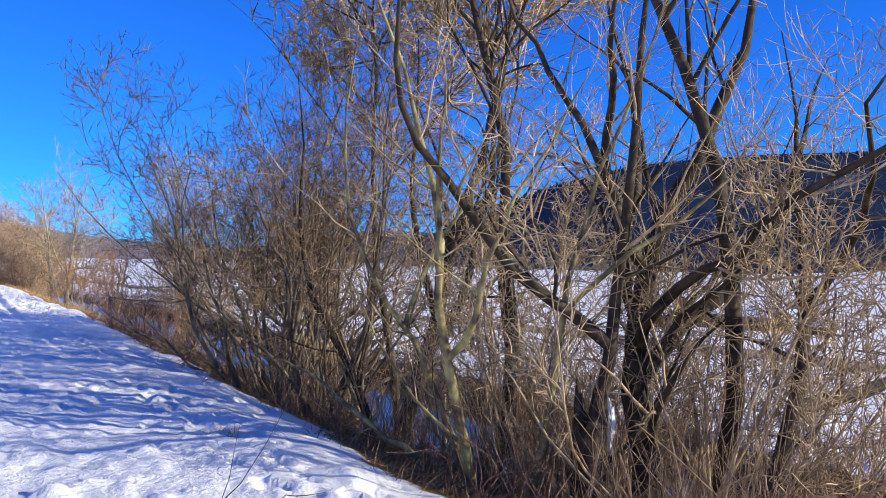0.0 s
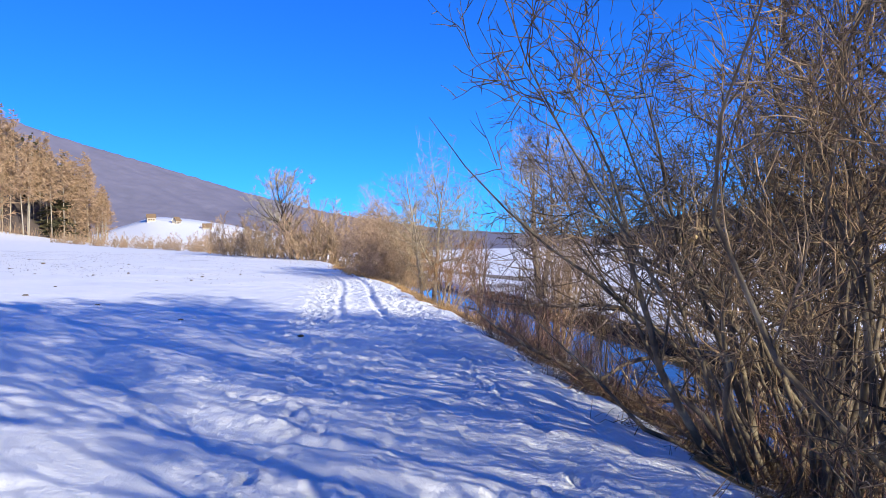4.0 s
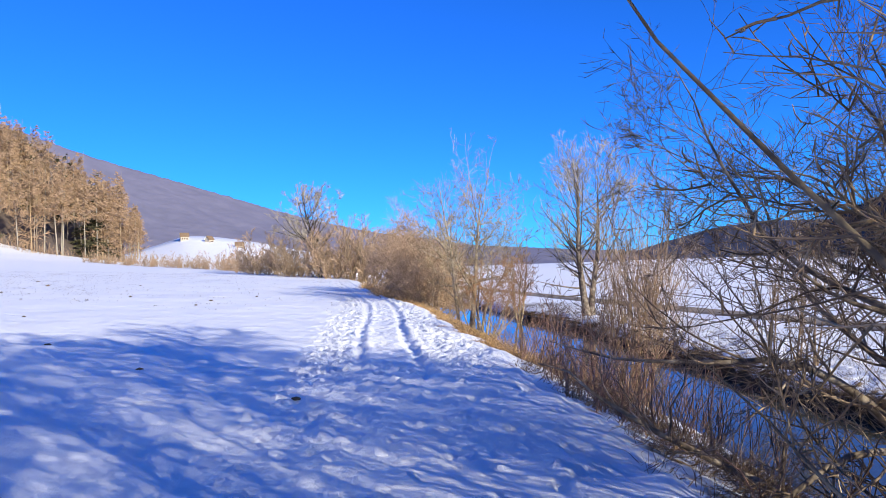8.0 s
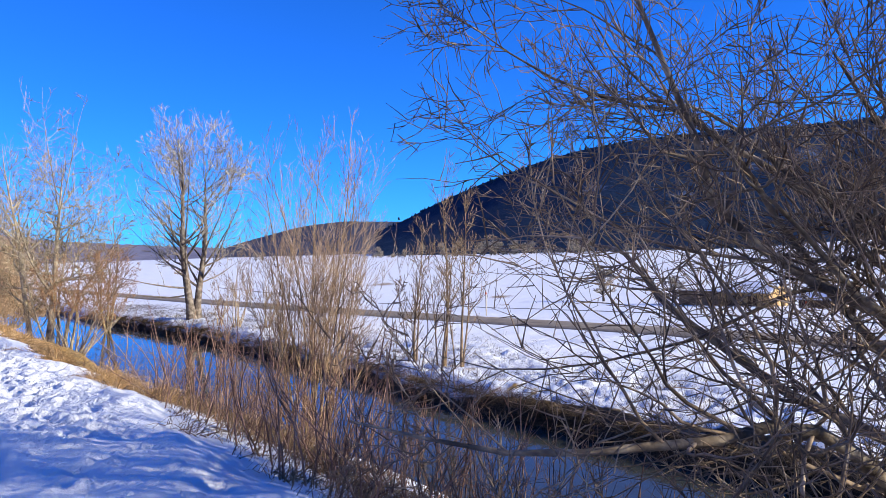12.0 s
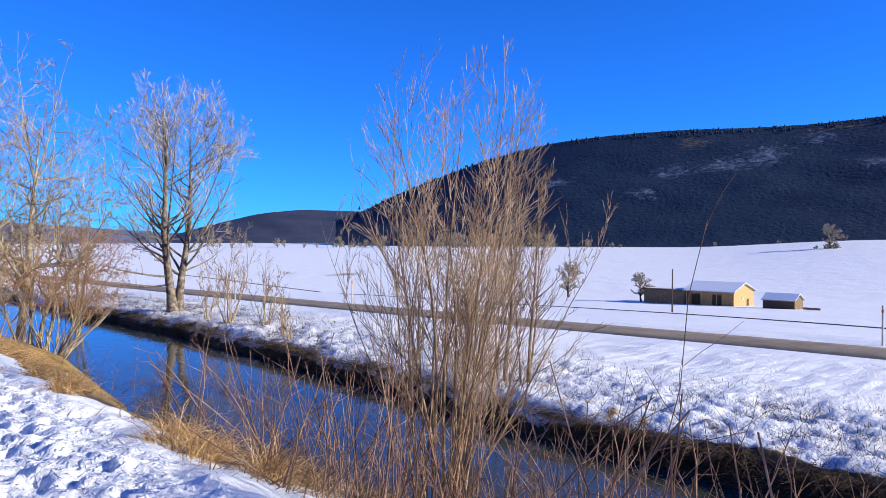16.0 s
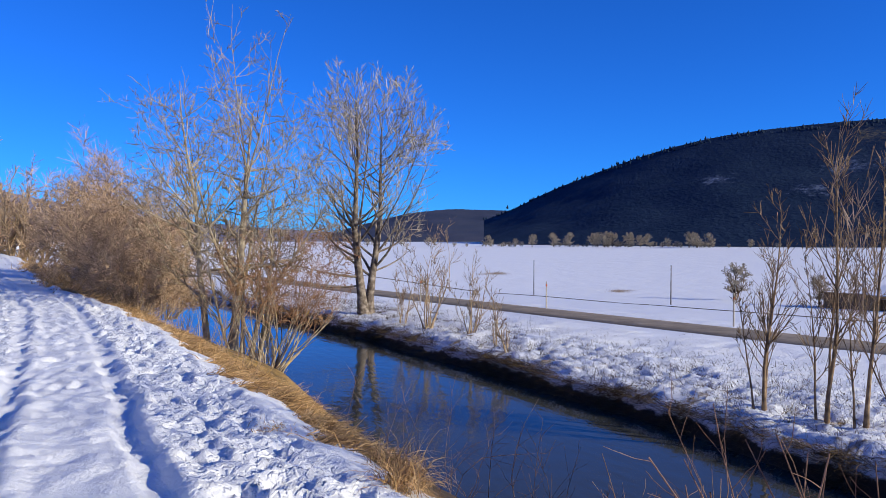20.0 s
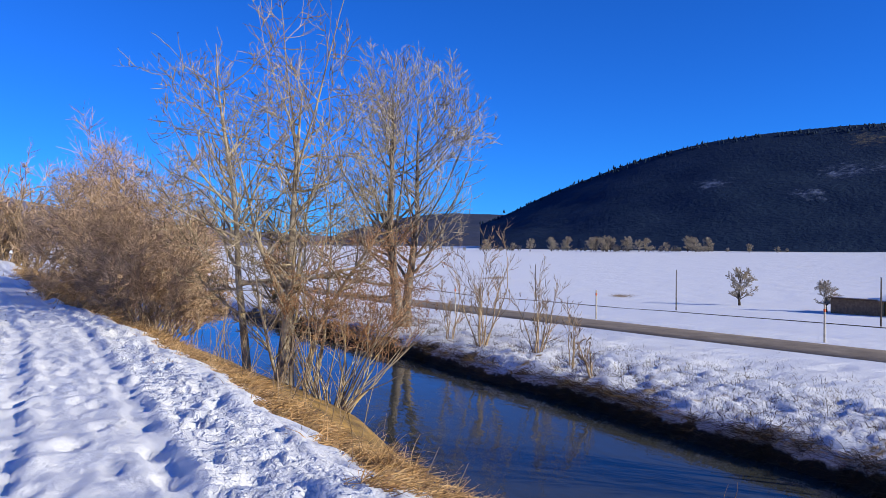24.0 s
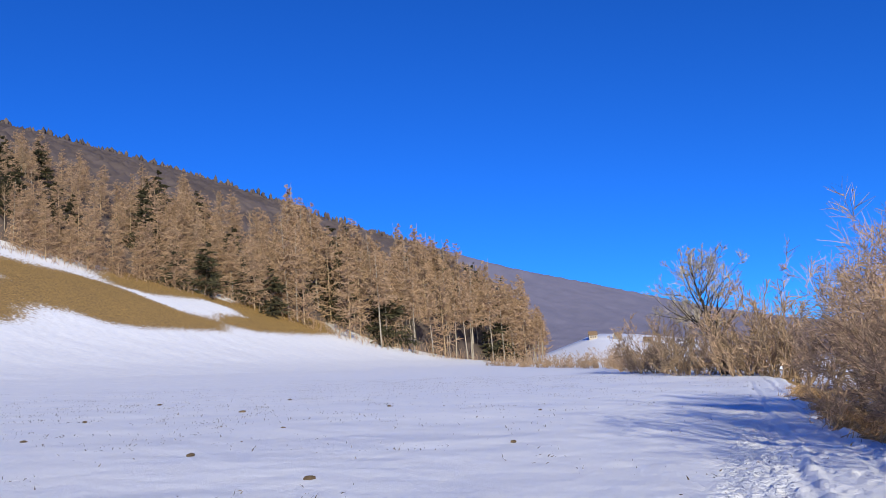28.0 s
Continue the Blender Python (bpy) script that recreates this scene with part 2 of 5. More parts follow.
def height(x, y):
    x, y = np.asarray(x, float), np.asarray(y, float)
    e, f, r = bank_edge(y), far_edge(y), road_mid(y)
    left = (1 - 0.8 * smooth(310, 500, y)) * np.interp(np.maximum(0, -1.2 - x), (0, 10, 60, 100, 123, 143, 169, 193, 230, 5000), (0, 0.7, 3.4, 6.3, 10, 17.5, 33, 44, 66, 80))
    steep = np.interp(x - e, (-0.5, 0, 0.35, 1.2, 1.9, 2.6, 3.0, 3.4), (0, -0.03, -0.17, -0.62, -1.1, -2.45, -2.8, -3.3))
    gentle = np.interp(x - e, (-0.5, 0, 0.4, 2.0, 3.3, 4.2, 4.7, 5.4), (0, -0.03, -0.16, -0.85, -1.4, -2.3, -2.75, -3.3))
    near = gentle + (steep - gentle) * 0.9 * smooth(25.5, 28, y) * (1 - smooth(36, 40, y))
    far = np.interp(x - f, (-1.2, -0.25, 0.0, 0.18, 0.7, 3.0, 8.0), (-3.4, -2.95, -2.62, -2.25, -2.05, -1.95, -2.1))
    away = np.hypot(x, y - 25)
    field = np.interp(away, (0, 25, 40, 60, 120, 250, 320, 650, 800, 6000), (-2.1, -2.2, -3.7, -5.6, -11, -19, -21, -5, -5, -5))
    field = field + 6.5 * smooth(55, 69, np.degrees(np.arctan2(x, y - 22))) * smooth(300, 640, away)
    field = far + (field - far) * smooth(2.2, 14, x - r)
    z = np.where(x < e - 0.5, left, np.where(x < (e + f) / 2, near, np.where(x < r + 2.2, far, field)))
    soft = np.where(x < -1.6, 0.035, 0.0) + np.where((x > f + 0.4) & (x < r - 2.3), 0.07, 0.0)
    return z + soft * ripple(x, y) * np.exp(-np.hypot(x, y - 20) / 60)


def numpy_mesh(name, verts, faces, mats, smooth_on=True):
    me = bpy.data.meshes.new(name)
    verts, faces = np.asarray(verts, np.float32), np.asarray(faces, np.int32)
    k = faces.shape[1]
    me.vertices.add(len(verts))
    me.vertices.foreach_set("co", verts.ravel())
    me.loops.add(faces.size)
    me.loops.foreach_set("vertex_index", faces.ravel())
    me.polygons.add(len(faces))
    me.polygons.foreach_set("loop_start", np.arange(0, faces.size, k, dtype=np.int32))
    me.polygons.foreach_set("use_smooth", np.full(len(faces), smooth_on))
    me.update(calc_edges=True)
    me.validate()
    for m in (mats if isinstance(mats, (list, tuple)) else [mats]):
        me.materials.append(m)
    return me


def piece(name, verts, faces, mat, parent=None, label="", kind="", smooth_on=True):
    ob = new(name, numpy_mesh(name, verts, faces, mat, smooth_on))
    ob.parent = parent
    return tagged(ob, label, "", "", kind)


def grid_faces(nu, nv):
    a = (np.arange(nu - 1)[:, None] * nv + np.arange(nv - 1)[None, :]).ravel()
    return np.stack([a, a + nv, a + nv + 1, a + 1], 1)


def spread(start, step, growth, limit):
    out, s = [start], step
    while abs(out[-1]) < limit:
        out.append(out[-1] + s)
        s *= growth
    return out[1:]


gx = np.unique(np.concatenate([spread(-12, -0.5, 1.075, 4500)[::-1], np.arange(-12, -3.4, 0.3), np.arange(-3.4, -1.6, 0.09), np.arange(-1.6, 2.3, 0.042), np.arange(2.3, 2.7, 0.08), np.arange(2.7, 7.4, 0.16),
                     np.arange(7.4, 11, 0.6), np.arange(11, 12, 0.14), np.arange(12, 15.6, 0.10), np.arange(15.6, 17, 0.2), np.arange(17, 31, 0.4), np.array([31]), spread(31, 0.6, 1.07, 4500)]).round(4))
gy = np.unique(np.concatenate([spread(-2, -0.4, 1.3, 1500)[::-1], np.arange(-2, 2, 0.16), np.arange(2, 11, 0.07), np.arange(11, 12, 0.12), np.arange(12, 19, 0.09), np.arange(19, 33, 0.046), np.arange(33, 38, 0.06), np.arange(38, 50, 0.12), np.arange(50, 85, 0.4), np.array([85]), spread(85, 0.8, 1.08, 4500)]).round(4))
GX, GY = np.meshgrid(gx, gy, indexing="ij")
GZ = height(GX, GY)
near_by = np.exp(-np.maximum(0, np.hypot(np.maximum(0, np.abs(GX - 4) - 12), np.maximum(0, GY - 60))) / 12)
on_bank = smooth(0.15, 0.8, GX - far_edge(GY)) * (1 - smooth(-3.2, -2.4, GX - road_mid(GY)))
GZ += on_bank * near_by * (0.05 * vnoise(GX * 1.1, GY * 0.9, 1) + 0.05 * vnoise(GX * 2.6, GY * 2.1, 2) + 0.05 * smooth(-0.15, 0.2, vnoise(GX * 5.2, GY * 3.6, 3)) + 0.03 * vnoise(GX * 8, GY * 6, 24))
meadow = smooth(0.6, 1.6, bank_edge(GY) - GX) * near_by
GZ += meadow * (0.018 * vnoise(GX * 1.7, GY * 1.4, 4) + 0.010 * vnoise(GX * 4.5, GY * 4.0, 5))
GZ += meadow * smooth(-1.8, -0.8, GX) * (0.016 * vnoise(GX * 6.5, GY * 5.0, 6) + 0.018 * vnoise(GX * 12, GY * 9, 7))
edge_zone = np.exp(-((GX - bank_edge(GY) - 0.1) / 0.5) ** 2) * near_by
GZ += edge_zone * (0.07 * vnoise(GX * 2.0, GY * 1.6, 8) + 0.04 * vnoise(GX * 5, GY * 4, 9))
# two ruts of a cart, a smooth packed strip between them, broken snow beside them
bend = GX + 0.075 * np.clip(GY - 42, 0, 60) - 0.05 * np.sin(GY * 0.4)
driven = smooth(17, 25, GY) * (1 - smooth(90, 110, GY))
for rut, depth in ((-0.27, 0.065), (0.74, 0.085)):
    u = bend - rut + 0.05 * vnoise(GY * 2.6, GX * 0 + rut * 9, 11) + 0.02 * vnoise(GY * 9, GX * 2, 12)
    GZ -= depth * (1 - 0.5 * smooth(29, 36, GY)) * (smooth(-0.13, -0.05, u) - smooth(0.07, 0.13, u)) * driven * (0.75 + 0.35 * vnoise(GY * 1.7, GX * 0 + rut, 13))
    GZ += 0.03 * np.exp(-((u - 0.2) / 0.08) ** 2) * driven * (1 + vnoise(GY * 4, GX * 3, 14))
beside = smooth(0.84, 0.98, bend) * (1 - smooth(-0.25, 0.2, GX - bank_edge(GY))) + (1 - smooth(-0.45, -0.36, bend)) * smooth(-1.5, -1.1, bend)
packed = smooth(-0.18, -0.1, bend) * (1 - smooth(0.56, 0.64, bend))
broken = (beside * (0.15 + 0.85 * driven) + 0.28 * (1 - driven) * (1 - 0.8 * smooth(8, 12, GY)) * smooth(-4, -2.5, GX) * (1 - smooth(1.6, 2.2, GX)) * smooth(-0.1, 0.35, vnoise(GX * 0.5, GY * 0.4, 15))) * near_by
warp = 0.35 * vnoise(GX * 3, GY * 3, 16)
GZ += broken * (0.022 * smooth(-0.16, 0.12, vnoise(GX * 11.0 + warp, GY * 8.6 - warp, 17)) + 0.013 * smooth(-0.10, 0.18, vnoise(GX * 19 - warp, GY * 16, 18)) + 0.010 * vnoise(GX * 27, GY * 24, 23) + 0.02 * vnoise(GX * 3.5, GY * 2.6, 25) - 0.03)
GZ += packed * driven * near_by * (0.004 * vnoise(GX * 2.2 + GY * 1.2, GY * 6.0 - GX * 1.5, 19) + 0.004 * vnoise(GX * 12, GY * 10, 20) + 0.004 * vnoise(GX * 24, GY * 19, 26) + 0.012 * smooth(0.3, 0.6, vnoise(GX * 3.1, GY * 1.1, 21)) * vnoise(GX * 9, GY * 9, 22))
steps = np.random.default_rng(5)
for k in range(2000):
    fy = steps.uniform(-1, 48)
    fx = steps.choice([steps.normal(1.4, 0.28), steps.normal(-0.75, 0.22), steps.uniform(-1.6, 2.0)], p=[0.55, 0.3, 0.15])
    if 21 < fy < 31 and -0.45 < fx < 0.95:
        continue
    if fy < 22 and steps.random() < 0.45 or fy > 31 and steps.random() < 0.5:
        fx = steps.uniform(-5.0 if fy < 22 else -1.6, 2.0)
    if 10 < fy < 21 and steps.random() < 0.8 or fy < 10 and steps.random() < 0.6:
        continue
    turn = steps.normal(0, 0.35)
    i0, i1 = np.searchsorted(gx, (fx - 0.35, fx + 0.35))
    j0, j1 = np.searchsorted(gy, (fy - 0.4, fy + 0.4))
    dx, dy = GX[i0:i1, j0:j1] - fx, GY[i0:i1, j0:j1] - fy
    u, v = dx * math.cos(turn) + dy * math.sin(turn), -dx * math.sin(turn) + dy * math.cos(turn)
    d = np.sqrt((u / 0.070) ** 2 + (v / 0.145) ** 2)
    GZ[i0:i1, j0:j1] += steps.uniform(0.02, 0.048) * (1.0 if fy < 22 else 0.72) * (0.3 * np.exp(-((d - 1.5) / 0.35) ** 2) - (1 - smooth(0.65, 1.25, d)))
for k in range(760):  # clods of thrown-up snow
    fx, fy, s = steps.choice([steps.normal(-0.9, 0.9), steps.uniform(-3.5, 1.9)]), 22 * steps.uniform(0, 1) ** 1.4, steps.uniform(0.035, 0.085)
    i0, i1 = np.searchsorted(gx, (fx - 0.4, fx + 0.4))
    j0, j1 = np.searchsorted(gy, (fy - 0.4, fy + 0.4))
    GZ[i0:i1, j0:j1] += steps.uniform(0.35, 0.65) * s * np.exp(-(((GX[i0:i1, j0:j1] - fx) ** 2 + (GY[i0:i1, j0:j1] - fy) ** 2) / (s * s)) ** 1.6)
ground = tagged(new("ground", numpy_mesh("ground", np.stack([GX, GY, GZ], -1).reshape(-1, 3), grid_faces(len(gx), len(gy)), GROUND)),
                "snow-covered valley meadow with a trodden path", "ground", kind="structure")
# where the snow has gone: the steep banks and a strip of sunny pasture
E, F = bank_edge(GY), far_edge(GY)
bare = (0.37 + 0.25 * (1 - smooth(12, 19, GY)) + 0.38 * smooth(22, 29, GY)) * (smooth(0.26, 0.5, GX - E) * smooth(22, 26, GY) + smooth(0.12, 0.6, GX - E) * (1 - smooth(22, 26, GY))) * (1 - smooth(-1.0, -0.4, GX - F)) + 0.8 * smooth(-1.0, -0.5, GX - F) * (1 - smooth(0.0, 0.26, GX - F - 0.4 * (1 - smooth(24, 31, GY))))
bare += 0.34 * smooth(0.1, 0.4, GX - F) * (1 - smooth(1.4, 3.0, GX - F)) + 0.2 * np.exp(-((GX - E + 0.1) / 0.2) ** 2)
DW = -GX + 3 * np.sin(GY * 0.11) + 2 * np.sin(GY * 0.031 + 1)
PASTURE = 0.95 * smooth(148, 156, DW) * (1 - smooth(186, 200, DW)) * smooth(110, 140, GY) * (1 - smooth(270, 288, GY))
PASTURE -= 0.9 * smooth(0.45, 0.75, np.sin(DW * 0.42 + 0.8) * np.sin(GY * 0.034 + 0.4)) + 0.6 * smooth(180, 120, GY) * smooth(164, 172, DW)
bare = np.maximum(bare, PASTURE)
for px_, py_, la, lb in ((222, 272, 16, 2.5), (232, 280, 10, 2.0), (209, 372, 14, 3), (196, 390, 10, 2)):
    bare = np.maximum(bare, 0.75 * np.exp(-((GX - px_) / la) ** 2 - ((GY - py_ + 0.5 * (GX - px_)) / (lb * 3)) ** 2))
# soil set darker in the river bed, up the far bank, beside the thicket
dark_soil = ground.data.attributes.new("dark_soil", "FLOAT", "POINT")
dark_soil.data.foreach_set("value", np.maximum(smooth(3.0, 6.0, GX - E) * (1 - smooth(0.1, 0.35, GX - F - 0.4 * (1 - smooth(24, 31, GY)))), (0.5 - 0.3 * smooth(14, 17, GY)) * (1 - smooth(22, 27, GY)) * smooth(0.2, 0.9, GX - E) * (GX < 9)).astype(np.float32).ravel())
tread = ground.data.attributes.new("trodden", "FLOAT", "POINT")
tread.data.foreach_set("value", np.clip(broken + 0.8 * on_bank * near_by, 0, 1).astype(np.float32).ravel())
at = ground.data.attributes.new("bare", "FLOAT", "POINT")
at.data.foreach_set("value", bare.astype(np.float32).ravel())


def on_ground(x, y):
    return float(height(x, y))


# the river
wy = np.concatenate([np.arange(-200, -10, 20.0), np.arange(-10, 90, 2.0), np.arange(90, 330, 10.0)])
wv = np.stack([np.stack([bank_edge(wy) + 2.0, wy, np.full(len(wy), -2.66)], 1), np.stack([far_edge(wy) + 0.2, wy, np.full(len(wy), -2.66)], 1)], 0).reshape(-1, 3)
tagged(piece("water", wv, grid_faces(2, len(wy)), WATER), "smooth dark blue river reflecting sky and trees", "river", kind="structure")

# the lane beyond the river
ry = np.concatenate([np.arange(-115, -10, 7.0), np.arange(-10, 110, 1.5), np.arange(110, 315, 9.0)])
rm = road_mid(ry)
across = np.array((-1.45, -1.4, -0.5, 0.5, 1.4, 1.45))
lift = np.array((-0.05, 0.02, 0.04, 0.04, 0.02, -0.05))
rv = np.stack([rm[None, :] + across[:, None], np.repeat(ry[None, :], 6, 0), height(rm, ry)[None, :] + lift[:, None]], -1).reshape(-1, 3)
tagged(piece("road", rv, grid_faces(6, len(ry)), ASPHALT), "narrow grey asphalt lane cleared of snow", "road", kind="structure")

# ---- how branches grow ----


def unit(v):
    return v / np.maximum(np.linalg.norm(v, axis=-1, keepdims=True), 1e-9)


def grow(starts, ways, lengths, radii, n, rng, wobble=0.15, up=0.05, tip=0.3):
    """Branches, all at once: their points and their thickness along them."""
    d, p = unit(np.asarray(ways, float)), np.asarray(starts, float)
    pts = [p]
    for k in range(n - 1):
        d = unit(d + rng.normal(0, wobble, d.shape) + np.array((0, 0, up)))
        p = p + d * (np.asarray(lengths) / (n - 1))[:, None]
        pts.append(p)
    s = np.linspace(0, 1, n)[None, :]
    return np.stack(pts, 1), np.asarray(radii)[:, None] * (1 - (1 - tip) * s)


def sprout(pts, rads, lengths, each, rng, lo=0.25, hi=1.0, angle=45, ratio=0.5, thick=0.6, least=0.003):
    """Starts, ways, lengths and thickness of side branches."""
    m, n, _ = pts.shape
    who = np.repeat(np.arange(m), each)
    s = rng.uniform(lo, hi, len(who))
    q = np.minimum((s * (n - 1)).astype(int), n - 2)
    w = s * (n - 1) - q
    a, b = pts[who, q], pts[who, q + 1]
    t = unit(b - a)
    side = unit(np.cross(t, rng.normal(0, 1, t.shape)))
    ang = np.radians(rng.normal(angle, angle * 0.25, len(who)))[:, None]
    way = np.cos(ang) * t + np.sin(ang) * side
    r = rads[who, q] * (1 - w) + rads[who, q + 1] * w
    return a + (b - a) * w[:, None], way, np.asarray(lengths)[who] * ratio * (1.2 - 0.65 * s) * rng.uniform(0.6, 1.25, len(who)), np.maximum(r * thick, least)


def tubes(bundles, sides):
    """Tapered stems around bundles of (points, thickness)."""
    V, Q, base = [], [], 0
    for pts, rads in bundles:
        m, n, _ = pts.shape
        t = unit(np.gradient(pts, axis=1))
        ref = np.where(np.abs(t[:, :1, 2:3]) > 0.9, np.array((1.0, 0, 0)), np.array((0, 0, 1.0)))
        u = unit(np.cross(t, ref))
        v = np.cross(t, u)
        ang = np.arange(sides) * 2 * math.pi / sides
        ring = pts[:, :, None] + rads[:, :, None, None] * (np.cos(ang)[:, None] * u[:, :, None] + np.sin(ang)[:, None] * v[:, :, None])
        V.append(ring.reshape(-1, 3))
        i = (np.arange(m)[:, None, None] * n + np.arange(n - 1)[None, :, None]) * sides
        k, k2 = np.arange(sides)[None, None, :], (np.arange(sides) + 1)[None, None, :] % sides
        Q.append((base + np.stack([i + k, i + k2, i + sides + k2, i + sides + k], -1)).reshape(-1, 4))
        base += m * n * sides
    return np.concatenate(V), np.concatenate(Q)


def strips(bundles):
    """Fine far twigs as narrow ribbons, turned every way."""
    V, Q, base = [], [], 0
    for pts, rads in bundles:
        m, n, _ = pts.shape
        a = np.arange(m) * 2.4
        side = unit(np.cross(pts[:, -1] - pts[:, 0], np.stack([np.cos(a), np.sin(a), 0.3 * np.sin(a * 1.7)], 1)))[:, None] * rads[:, :, None] * 1.2
        V.append(np.stack([pts - side, pts + side], 2).reshape(-1, 3))
        i = (np.arange(m)[:, None] * n + np.arange(n - 1)[None, :]) * 2
        Q.append(base + np.stack([i, i + 1, i + 3, i + 2], -1).reshape(-1, 4))
        base += m * n * 2
    return np.concatenate(V), np.concatenate(Q)


def thing(name, x, y, z, label, category, group="", turn=0.0):
    ob = new(name)
    ob.empty_display_size = 0.2
    ob.matrix_world = pose(x, y, z, 0, 0, turn)
    return tagged(ob, label, category, group)


def reach(p, d, env):
    """How far it is from p along d to the skin of the crown, an ellipsoid (x, y, z and three half-widths)."""
    q, e = (p - np.array(env[:3])) / np.array(env[3:]), d / np.array(env[3:])
    a, b, c = (e * e).sum(-1), (q * e).sum(-1), (q * q).sum(-1) - 1
    disc = b * b - a * c
    return np.where(disc > 0, (-b + np.sqrt(np.maximum(disc, 0))) / a, 0.0)


def woody(name, at, seed, label, category, stems, bark, twig, levels, group="", env=None, boughs=None, forks=(), wobble=0.12, up=0.06, n0=10, split=6, floor=0.004, stem_sides=8, leaves=0, leaf_mat=None, fine=False, turn=0.0):
    """A tree or shrub. stems: (offset x, y, z, way x, y, z, length, thickness). boughs: (each, lo, hi, angle, thick, up).
    forks: boughs set by hand (which stem, where along it, way x, y, z, length, thickness). levels: (each, lo, hi, angle, ratio, thick, n, wobble, up)."""
    rng = np.random.default_rng(seed)
    root = thing(name, *at, label, category, group, turn)
    s = np.array(stems, float)
    if env:
        far_ = reach(s[:, :3], unit(s[:, 3:6]), env)
        s[:, 6] = np.where(far_ > 0, np.minimum(s[:, 6], far_ * rng.uniform(0.72, 0.92, len(s))), s[:, 6] * 0.6)
    pts, rads = grow(s[:, :3], s[:, 3:6], s[:, 6], s[:, 7], n0, rng, wobble, up, 0.07)
    rads[:, 0] *= 1.35
    lens = s[:, 6]
    for k in range(len(s)):
        piece("trunk" if s[k, 7] > 0.035 else "stem", *tubes([(pts[k:k + 1], rads[k:k + 1])], stem_sides), bark, root)
    held = [(pts, rads, lens)]
    if forks:
        f = np.array(forks, float)
        who, along = f[:, 0].astype(int), f[:, 1] * (n0 - 1)
        lo = np.minimum(along.astype(int), n0 - 2)
        first = pts[who, lo] + (pts[who, lo + 1] - pts[who, lo]) * (along - lo)[:, None]
        held.append((*grow(first, f[:, 2:5], f[:, 5], f[:, 6], n0, rng, wobble * 1.3, up, 0.07), f[:, 5]))
    if boughs:
        each, lo, hi, angle, thick, lift = boughs
        st, way, ln, rd = sprout(pts, rads, lens, each, rng, lo, hi, angle, 0.75, thick, floor * 1.5)
        if env:
            ln = reach(st, way, env) * rng.uniform(0.72, 1.0, len(ln))
        keep = ln > 0.3
        held.append((*grow(st[keep], way[keep], ln[keep], rd[keep], n0, rng, wobble * 1.2, lift, 0.1), ln[keep]))
    for bp, br, bl in held[1:]:
        for k in range(len(bl)):
            piece("bough", *tubes([(bp[k:k + 1], br[k:k + 1])], 7), bark, root)
    pts, rads, lens = (np.concatenate([h[i] for h in held]) for i in range(3))
    rest = []
    for depth, (each, lo, hi, angle, ratio, thick, n, wob, lift) in enumerate(levels):
        st, way, ln, rd = sprout(pts, rads, lens, each, rng, lo, hi, angle, ratio, thick, floor)
        if env:
            ln = np.minimum(ln, reach(st, way, env) * rng.uniform(0.8, 1.12, len(ln)))
        keep = ln > 0.05
        pts, rads = grow(st[keep], way[keep], ln[keep], rd[keep], n, rng, wob, lift, 0.15 if depth == 0 else 0.4)
        lens, rd = ln[keep], rd[keep]
        if depth == 0 and split:
            order = np.argsort(-rd)
            for k in order[:split]:
                piece("limb", *tubes([(pts[k:k + 1], rads[k:k + 1])], 6), bark, root)
            rest.append((pts[order[split:]], rads[order[split:]], 5))
        else:
            rest.append((pts, rads, 0 if fine and depth == len(levels) - 1 else 4 if depth < 1 else 3))
    V, Q, base = [], [], 0
    for p, r, sides in rest:
        if len(p):
            v, q = tubes([(p, r)], sides) if sides else strips([(p, r)])
            V.append(v), Q.append(q + base)
            base += len(v)
    if V:
        piece("crown", np.concatenate(V), np.concatenate(Q), twig, root, kind="stuff")
    if leaves:  # withered leaves, keys and buds, each on a twig
        who, at_ = rng.integers(0, len(pts), leaves), rng.integers(1, pts.shape[1], leaves)
        spot, side = pts[who, at_], unit(rng.normal(0, 1, (leaves, 3)))
        way = unit(rng.normal(0, 1, (leaves, 3)) + np.array((0, 0, -0.5))) * rng.uniform(0.02, 0.05, leaves)[:, None]
        w = side * rng.uniform(0.006, 0.014, leaves)[:, None]
        lv = np.stack([spot, spot + way * 0.5 + w, spot + way, spot + way * 0.5 - w], 1).reshape(-1, 3)
        piece("withered_leaves", lv, np.arange(leaves * 4).reshape(-1, 4), leaf_mat or twig, root, kind="stuff")
    return root

# ---- trees and shrubs along the river ----


def fan(count, rng, spread_, length, thick, lean=(0, 0), base=0.12):
    """Stems that rise together from one stool."""
    out = []
    for k in range(count):
        a, t = rng.uniform(0, 2 * math.pi), math.sqrt(rng.uniform(0.02, 1)) * spread_
        out.append((math.cos(a) * base * rng.uniform(0.3, 1), math.sin(a) * base * rng.uniform(0.3, 1), -0.15, math.cos(a) * math.sin(t) + lean[0],
                    math.sin(a) * math.sin(t) + lean[1], math.cos(t), length * rng.uniform(0.6, 1.1), thick * rng.uniform(0.5, 1.1)))
    return out


def bank_z(x, y):
    return on_ground(x, y) - 0.03


R = np.random.default_rng(11)
